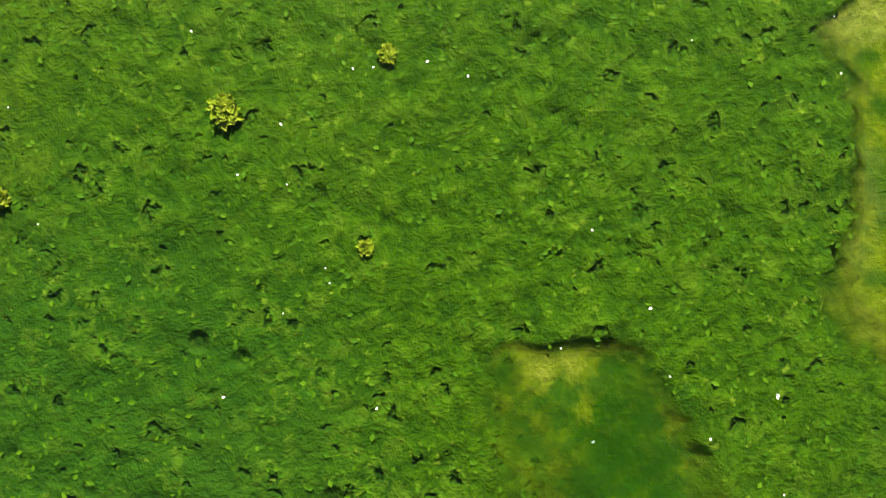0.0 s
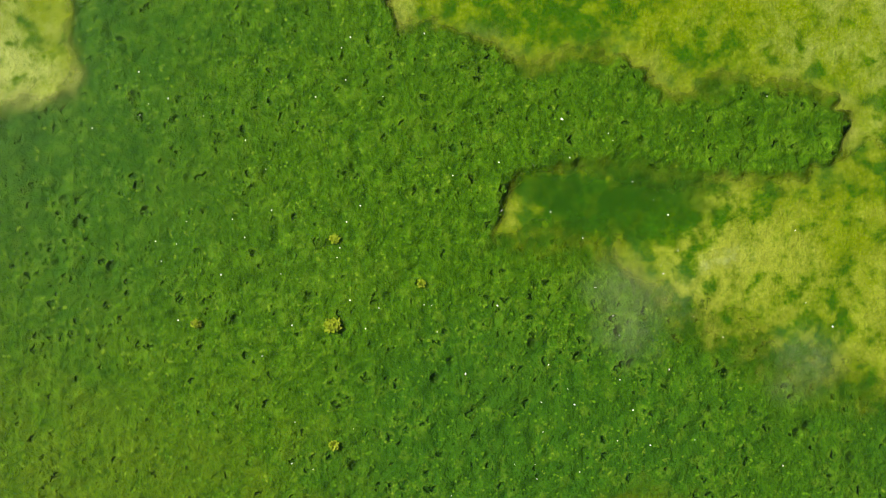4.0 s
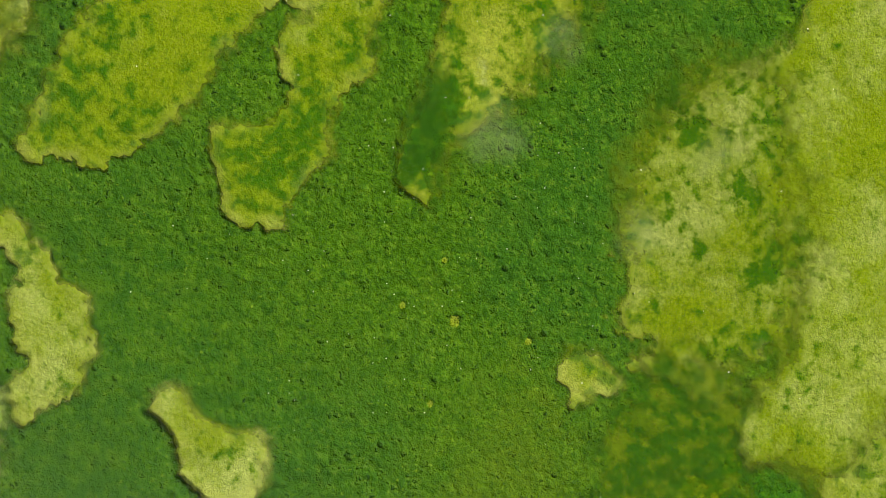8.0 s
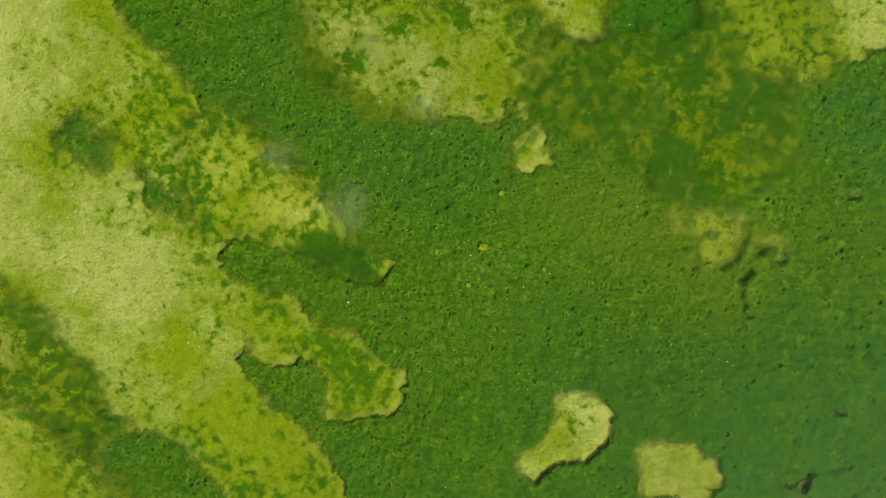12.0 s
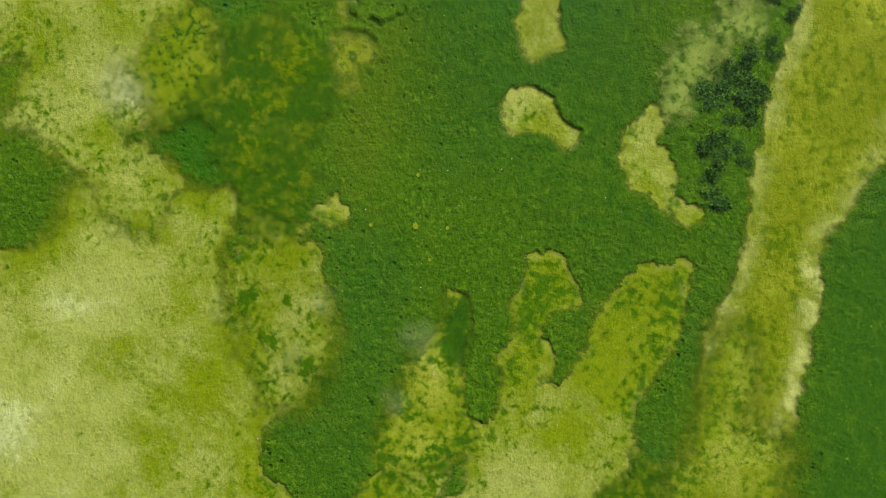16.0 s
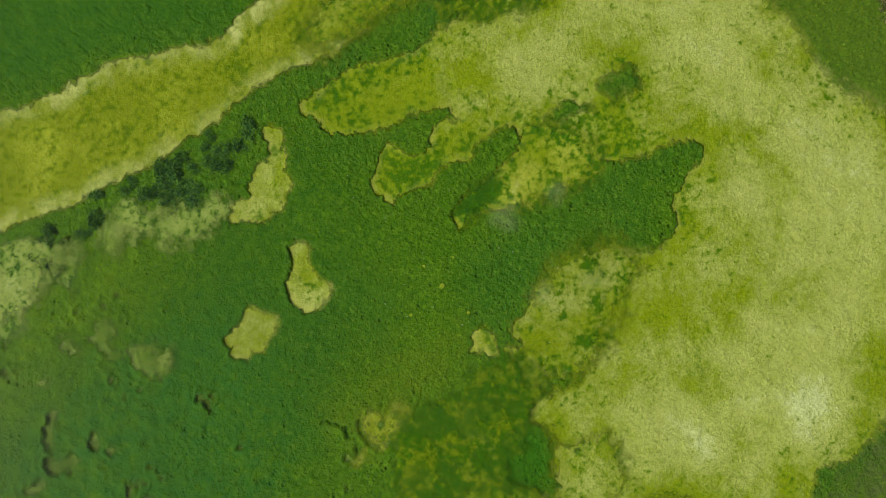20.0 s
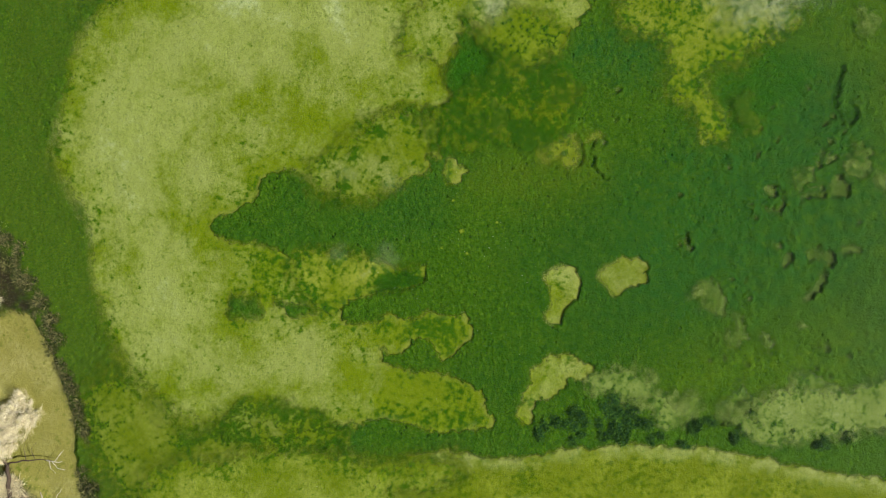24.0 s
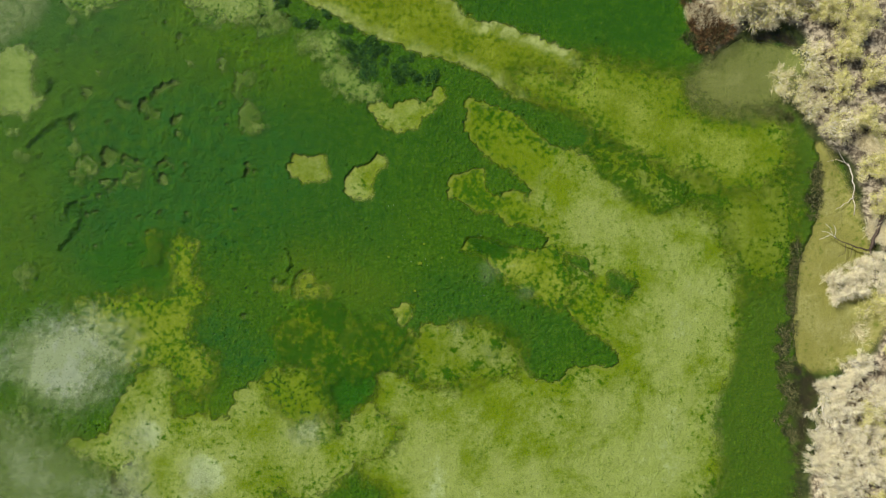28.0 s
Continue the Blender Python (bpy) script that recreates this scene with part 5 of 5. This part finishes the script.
def settle(kinds, spots, label, category, group, low=0.85, high=1.2, sink=0.05):
    """Copies of the built kinds at the spots, turned and sized by chance; the first builds are taken away."""
    rng = np.random.default_rng(len(spots) + len(label))
    for k, (x, y, *kind) in enumerate(spots):
        source = kinds[int(rng.integers(0, len(kinds)))]
        made = copy_thing(source, Matrix.Identity(4))
        s = float(rng.uniform(low, high))
        made.scale = (s * float(rng.uniform(0.8, 1.3)), s * float(rng.uniform(0.75, 1.1)), s * float(rng.uniform(0.85, 1.1)))
        made.location = (x, y, bed_at(x, y) - sink)
        made.rotation_euler = (0, 0, float(rng.uniform(0, 6.28)))
        tagged(made, label, category, group)


def drop(kinds):
    for ob in kinds:
        for o in [*ob.children_recursive, ob]:
            bpy.data.objects.remove(o)


# ---- the wooded bank ----
TWIGGY_AT = [(63.8, 33.6), (68.5, 37.6), (68.4, 28.3), (72.6, 25.1), (66.6, 31.0), (70.0, 33.5), (67.0, 49.5), (53.2, 51.8)]
TALL_AT = [(54.6, 49.8), (57.6, 48.4), (61.0, 49.0), (64.6, 48.4), (59.0, 51.5)]
BARE_AT = [(73.4, -4.9), (77.6, -3.4), (71.1, -27.5), (74.7, -32.7), (79.5, -25.4),
           (68.9, -37.9), (73.1, -42.0), (78.8, -38.9), (68.5, -47.5), (74.0, -49.5), (76.0, -20.5), (81.0, -33.0), (69.5, -33.0), (80.0, -2.0), (82.0, -5.5), (76.0, -5.5), (72.0, -24.0), (70.5, -42.5), (75.5, -37.5), (84.0, -29.0), (71.0, -36.0)]
LEAFY_AT = [(58.0, 50.5), (64.5, 50.5), (72.0, 48.5), (76.5, 43.0), (74.8, 38.9), (79.5, 34.6), (77.9, 25.6), (70.7, 46.1), (79.1, 46.3), (79.4, 16.6), (80.8, 9.8), (80.7, -9.1), (63.5, 49.7), (73.8, 32.3),
            (83.7, 20.3), (84.4, 12.3), (85.0, 1.0), (86.0, 28.0), (68.0, 55.0), (75.0, 53.0), (60.0, 54.5), (86.0, -15.0), (87.0, 40.0), (85.0, -44.0), (77.5, -29.0), (82.0, -40.0), (80.0, -47.0), (84.0, -21.0), (84.5, -35.0)]
STRAW_AT = [(49.9, 63.2), (51.6, 54.1), (55.9, 56.1), (52.8, 49.1), (55.4, 51.0), (52.4, 64.3), (57.5, 59.9), (56.5, 47.6), (60.2, 47.0), (54.5, 60.5), (51.0, 58.6),
            (48.0, 67.5), (53.0, 69.0), (58.5, 65.0), (63.0, 60.0), (45.5, 72.0), (51.0, 74.0), (81.5, 4.5), (80.5, 21.0), (77.5, -13.5), (48.6, 46.4), (52.0, 45.6)]
bare = [build_shrub(s, "bare", 4.6) for s in (11, 12, 13)]
leafy = [build_shrub(s, "leafy", 4.8) for s in (21, 22, 23)]
straw = [build_blades("straw_clump", s, 900, 1.7, 1.5, 0.06, STRAW, 0.9) for s in (31, 32, 33)]
settle(bare, BARE_AT, "bare cream-twigged shrub on the bank", "shrub", "bank shrubs")
twiggy = [build_shrub(s, "twiggy", 4.6) for s in (14, 15, 16)]
settle(twiggy, TWIGGY_AT, "grey twiggy shrub with sparse yellowing leaves", "shrub", "bank shrubs")
settle(twiggy, TALL_AT, "tall grey twiggy shrub overhanging the silty bay", "shrub", "bank shrubs", 1.2, 1.45)
settle(leafy, LEAFY_AT, "yellow-leaved autumn shrub on the bank", "shrub", "bank shrubs")
jitter = random.Random(9)
STRAW_AT = [(x + jitter.uniform(-2.2, 2.2), y + jitter.uniform(-1.8, 1.8)) for x, y in STRAW_AT for _ in range(5)]
settle(straw, STRAW_AT, "mound of bleached dry reed straw on the bank", "reeds", "straw mounds", 0.4, 1.0)
rust = [build_blades("reed_clump", s, 420, 1.1, 1.0, 0.09, RUST, 1.6) for s in (41, 42)]
RUST_AT = [(47.8, 44.6), (49.6, 41.4), (51.5, 42.3), (47.6, 47.4), (49.3, 43.6), (50.6, 44.2), (48.6, 46.3), (46.6, 49.8), (52.6, 43.4), (50.2, 46.0), (45.6, 52.4), (44.4, 55.6)]
settle(rust, RUST_AT, "rusty brown dead reeds on the muddy point", "reeds", "dead reeds", 0.8, 1.3)

# dark brush along the edge of the sandy shallows
EDGES = [[(52.5, 43.5), (48.5, 40.5), (46.6, 42.6)], [(58.9, 29.0), (62.7, 27.9), (65.9, 27.4)], [(70.1, 18.5), (69.8, 11.7), (70.4, 8.0)], [(66.6, 3.5), (65.7, -1.3), (64.6, -7.8), (66.0, -11.0), (64.0, -15.3), (63.4, -20.7), (64.4, -25.0), (63.9, -31.3), (65.0, -35.0)]]
brush = [build_blades("brush_clump", s, 190, 0.8, 1.05, 0.09, BRUSH, 1.1) for s in (51, 52, 53)]
rng = np.random.default_rng(5)
brush_at = []
for edge in EDGES:
    for (ax, ay), (bx, by) in zip(edge, edge[1:]):
        count = max(2, int(math.hypot(bx - ax, by - ay) / 0.5))
        for k in range(count):
            u = (k + 0.5) / count
            brush_at.append((ax + (bx - ax) * u + rng.normal(0, 0.65), ay + (by - ay) * u + rng.normal(0, 0.65)))
settle(brush, brush_at, "dark olive stubble of brush standing in the shallows", "brush", "shore brush", 0.55, 1.0)

# dark weed clumps beside the channel
WEEDS_AT = [(-3.2, 34.9), (-5.5, 34.8), (-6.6, 35.4), (-8.9, 38.4), (-10.3, 36.7), (-9.3, 34.6), (-12, 40.7), (-17, 39.2), (-14.9, 37.7), (-18.1, 40.9), (-18.6, 38), (-19.2, 44.6), (-20.3, 44.7), (-23.7, 47.5), (-26.5, 45.7), (-28.9, 46.3), (-32.3, 49.9), (-32, 47.6), (-35.8, 49.9), (-15.6, 40.2), (-12.2, 38.1), (-13.8, 40.4), (-35.5, 46.6), (-17.1, 45.1), (-15, 42.1), (-19.5, 41.4), (-15.4, 36.3), (-16.9, 37.7), (-7, 39.2), (-8.1, 36.5)]
WEEDS_AT += [(-43.9, 56.8), (-48.5, 58), (-50.4, 56.3), (-44.9, 57.9), (-40.6, 53.6), (-54, 59.5), (-57, 61.5)]


def build_weed(seed):
    rng = np.random.default_rng(seed)
    root = thing("weed_clump", 0, 0, -500)
    lobes = rng.normal(0, 0.45, (7, 2))
    for name, count, r, z in (("foliage", 560, 0.6, 0.10), ("stem_mass", 140, 0.5, 0.04)):
        pick = lobes[rng.integers(0, len(lobes), count)]
        off = rng.normal(0, r * 0.6, (count, 2))
        fall = np.exp(-(off**2).sum(1) / (r * r))
        spots = np.column_stack([pick + off, z + 0.4 * fall * rng.uniform(0.3, 1, count)])
        v, f = leaves(rng, spots, 0.5 if name == "stem_mass" else 0.28, 0.06 if name == "stem_mass" else 0.15, 0.5)
        part(name, v, f, DEEP, root)
    return root


weeds = [build_weed(s) for s in (61, 62, 63)]
settle(weeds, WEEDS_AT, "dark green bushy weed clump under clear water", "water weed", "weed clumps", 0.6, 1.15)
drop(bare + twiggy + leafy + straw + rust + brush + weeds)


# ---- fallen wood ----
def fallen(name, label, pieces, material):
    """Lying wood: each piece is (name, points, thick end, thin end)."""
    x, y, z = pieces[0][1][0]
    root = thing(name, x, y, z)
    for k, (piece, points, thick, thin) in enumerate(pieces):
        local = [Vector(p) - Vector((x, y, z)) for p in points]
        fine = []
        for a, b in zip(local, local[1:]):
            for s in range(3):
                fine.append(a.lerp(b, s / 3) + Vector((rng.normal(0, 1), rng.normal(0, 1), 0)) * 0.04 * (b - a).length * (s > 0))
        fine.append(local[-1])
        radii = [thick + (thin - thick) * s / (len(fine) - 1) for s in range(len(fine))]
        v, f = tube(fine, radii, 7)
        part(piece, v, f, DARK_WOOD if name == "fallen_tree" and k % 3 == 0 else material, root, smooth=True)
    return tagged(root, label, "dead tree")


fallen("fallen_tree", "bleached bare crown of a fallen tree in the water", [
    ("trunk", [(-40.5, -86.0, 1.2), (-37.0, -79.5, 1.1), (-35.2, -75.0, 0.9)], 0.32, 0.2),
    ("branch", [(-36.6, -78.8, 1.1), (-36.2, -72.0, 1.2), (-36.0, -67.5, 1.0), (-35.6, -63.4, 0.8)], 0.13, 0.03),
    ("branch", [(-35.2, -75.0, 0.9), (-34.4, -70.0, 1.1), (-33.6, -65.2, 0.9)], 0.11, 0.03),
    ("branch", [(-35.2, -75.0, 0.9), (-32.4, -70.8, 1.2), (-30.2, -66.8, 0.8)], 0.11, 0.03),
    ("branch", [(-35.8, -77.0, 1.0), (-31.0, -74.0, 1.2), (-28.0, -71.5, 0.8)], 0.12, 0.03),
    ("branch", [(-36.4, -78.3, 1.0), (-30.6, -76.4, 1.1), (-25.2, -73.1, 0.7)], 0.11, 0.03),
    ("branch", [(-37.6, -80.8, 1.1), (-39.6, -75.0, 1.2), (-38.6, -70.6, 0.9)], 0.1, 0.03),
    ("twig", [(-36.1, -69.5, 1.1), (-34.9, -66.9, 1.3), (-34.8, -64.6, 1.1)], 0.05, 0.015),
    ("twig", [(-34.3, -69.6, 1.1), (-33.2, -68.0, 1.3), (-31.9, -65.4, 1.0)], 0.05, 0.015),
    ("twig", [(-32.2, -70.6, 1.1), (-31.5, -68.6, 1.3), (-31.6, -66.6, 1.0)], 0.05, 0.015),
    ("twig", [(-31.0, -74.0, 1.2), (-29.2, -73.4, 1.3), (-27.0, -72.7, 1.0)], 0.05, 0.015),
    ("twig", [(-33.4, -75.4, 1.1), (-31.0, -75.4, 1.4), (-28.6, -74.9, 1.1)], 0.05, 0.015),
    ("twig", [(-36.2, -72.0, 1.2), (-37.4, -69.0, 1.3), (-37.2, -66.4, 1.1)], 0.05, 0.015),
    ("twig", [(-30.6, -76.4, 1.1), (-28.8, -75.0, 1.3), (-27.0, -75.2, 1.1)], 0.05, 0.015),
], PALE_WOOD)
fallen("leaning_tree", "dark leaning dead tree over the sandy shallows", [
    ("trunk", [(82.2, 8.4, 1.2), (80.6, 4.6, 1.6), (79.2, 1.4, 1.6)], 0.42, 0.26),
    ("branch", [(79.2, 1.4, 1.6), (76.6, 1.9, 1.7), (74.0, 3.0, 1.6), (72.3, 4.0, 1.5)], 0.17, 0.04),
    ("branch", [(79.2, 1.4, 1.6), (80.0, -2.0, 1.9), (79.6, -5.0, 2.0)], 0.2, 0.06),
    ("branch", [(76.0, 2.1, 1.7), (75.4, 0.2, 1.8), (74.2, -1.4, 1.6)], 0.06, 0.02),
    ("branch", [(74.6, 2.6, 1.6), (74.4, 0.9, 1.8), (73.2, 0.2, 1.7)], 0.05, 0.02),
], DARK_WOOD)
fallen("pale_branch", "pale twiggy branch end above the shallows", [
    ("branch", [(73.0, 3.6, 1.65), (71.6, 4.6, 1.7), (70.2, 5.0, 1.6)], 0.05, 0.02),
    ("twig", [(72.2, 4.2, 1.65), (71.8, 5.6, 1.8), (70.8, 6.4, 1.7)], 0.04, 0.015),
    ("twig", [(71.8, 4.4, 1.65), (70.6, 3.8, 1.8), (69.6, 3.4, 1.7)], 0.04, 0.015),
    ("twig", [(72.6, 3.9, 1.65), (72.8, 5.2, 1.8), (72.4, 6.2, 1.7)], 0.03, 0.015),
], PALE_WOOD)
fallen("bank_log", "long pale log lying along the sandy bank", [
    ("trunk", [(75.9, 17.8, 0.75), (76.8, 15.4, 0.7), (77.1, 13.0, 0.7), (76.9, 8.0, 0.7)], 0.14, 0.07),
    ("branch", [(77.0, 11.4, 0.75), (75.0, 10.2, 0.8), (73.4, 9.0, 0.7)], 0.07, 0.03),
    ("branch", [(75.9, 17.8, 0.8), (73.6, 18.6, 1.0), (71.8, 18.2, 0.9)], 0.07, 0.02),
    ("branch", [(76.2, 17.0, 0.8), (73.8, 20.6, 1.1), (72.4, 20.9, 1.0)], 0.06, 0.02),
], BARK)
fallen("bleached_log", "short bleached log on the reed point", [("trunk", [(50.0, 47.8, 0.9), (51.3, 44.9, 0.8)], 0.17, 0.12), ("stub", [(50.5, 46.7, 0.95), (51.0, 46.9, 1.2)], 0.06, 0.03)], PALE_WOOD)
fallen("sunken_branch", "thin dark branch across the silty bay", [("branch", [(52.6, 41.0, 0.6), (55.2, 42.6, 0.65), (58.4, 44.8, 0.7)], 0.09, 0.04), ("twig", [(57.0, 43.8, 0.66), (58.6, 42.6, 0.6)], 0.04, 0.02)], DARK_WOOD)

# ---- yellow algae clumps on the weed ----
for k, (x, y, r) in enumerate([(-5.55, -0.65, 0.34), (-1.3, 0.4, 0.12), (-4.7, 3.1, 0.16), (-6.5, -5.9, 0.16), (-11.5, 0.6, 0.16)]):
    rng = np.random.default_rng(300 + k)
    root = thing("algae_clump", x, y, bed_at(x, y) + 0.05)
    count = int(140 + 260 * r)
    a, d = rng.uniform(0, 6.28, count), r * rng.uniform(0, 1, count) ** 0.5
    v, f = leaves(rng, np.stack([d * np.cos(a), d * np.sin(a) * 0.8, 0.25 * r * (1 - d / r) + rng.uniform(0, 0.05, count)], 1), 0.16 * (0.6 + r), 0.12 * (0.6 + r), 0.35)
    part("frond_mass", v, f, CLUMP, root)
    tagged(root, "loose clump of yellow algae on green weed", "algae", "algae clumps")

# ---- leafy weed shoots over the middle of the carpet ----
rng = np.random.default_rng(77)
xy = np.concatenate([rng.uniform(-14, 14, (9000, 2)), rng.normal(0, 17, (5000, 2))])
xy = xy[(np.abs(xy) < 34).all(1)]
keep = np.ones(len(xy), bool)
dips = hollow(xy[:, 0], xy[:, 1])
thick = grain(xy[:, 0], xy[:, 1], 0.8, 44, 2) + 0.3
keep = (dips < 0.04) & (thick > rng.uniform(-0.6, 0.8, len(xy)))
xy = xy[keep]
grid = lines()
gi, gj = np.searchsorted(grid, xy[:, 0]) - 1, np.searchsorted(grid, xy[:, 1]) - 1
fu, fv = (xy[:, 0] - grid[gi]) / (grid[gi + 1] - grid[gi]), (xy[:, 1] - grid[gj]) / (grid[gj + 1] - grid[gj])
top = (bed_z[gj, gi] * (1 - fu) + bed_z[gj, gi + 1] * fu) * (1 - fv) + (bed_z[gj + 1, gi] * (1 - fu) + bed_z[gj + 1, gi + 1] * fu) * fv
base = np.column_stack([xy, top + rng.uniform(-0.01, 0.012, len(xy))])
v, f = leaves(rng, base, 0.15, 0.10, 0.12, None, 0.12, 0.1)
shoots = part("weed_shoots", v, f, TUFT)
tagged(shoots, "dense leafy shoots of green water weed", "water weed", kind="stuff")

# ---- tiny pale specks afloat ----
rng = np.random.default_rng(88)
spots = np.concatenate([rng.uniform(-12, 12, (60, 2)), rng.normal(0, 20, (110, 2))])
v, f = leaves(rng, np.column_stack([spots, np.full(len(spots), 0.57)]), 0.07, 0.05, 0.02)
specks = part("floating_specks", v, f, SPECK_WHITE)
tagged(specks, "tiny white feathers and petals afloat", "debris", kind="stuff")
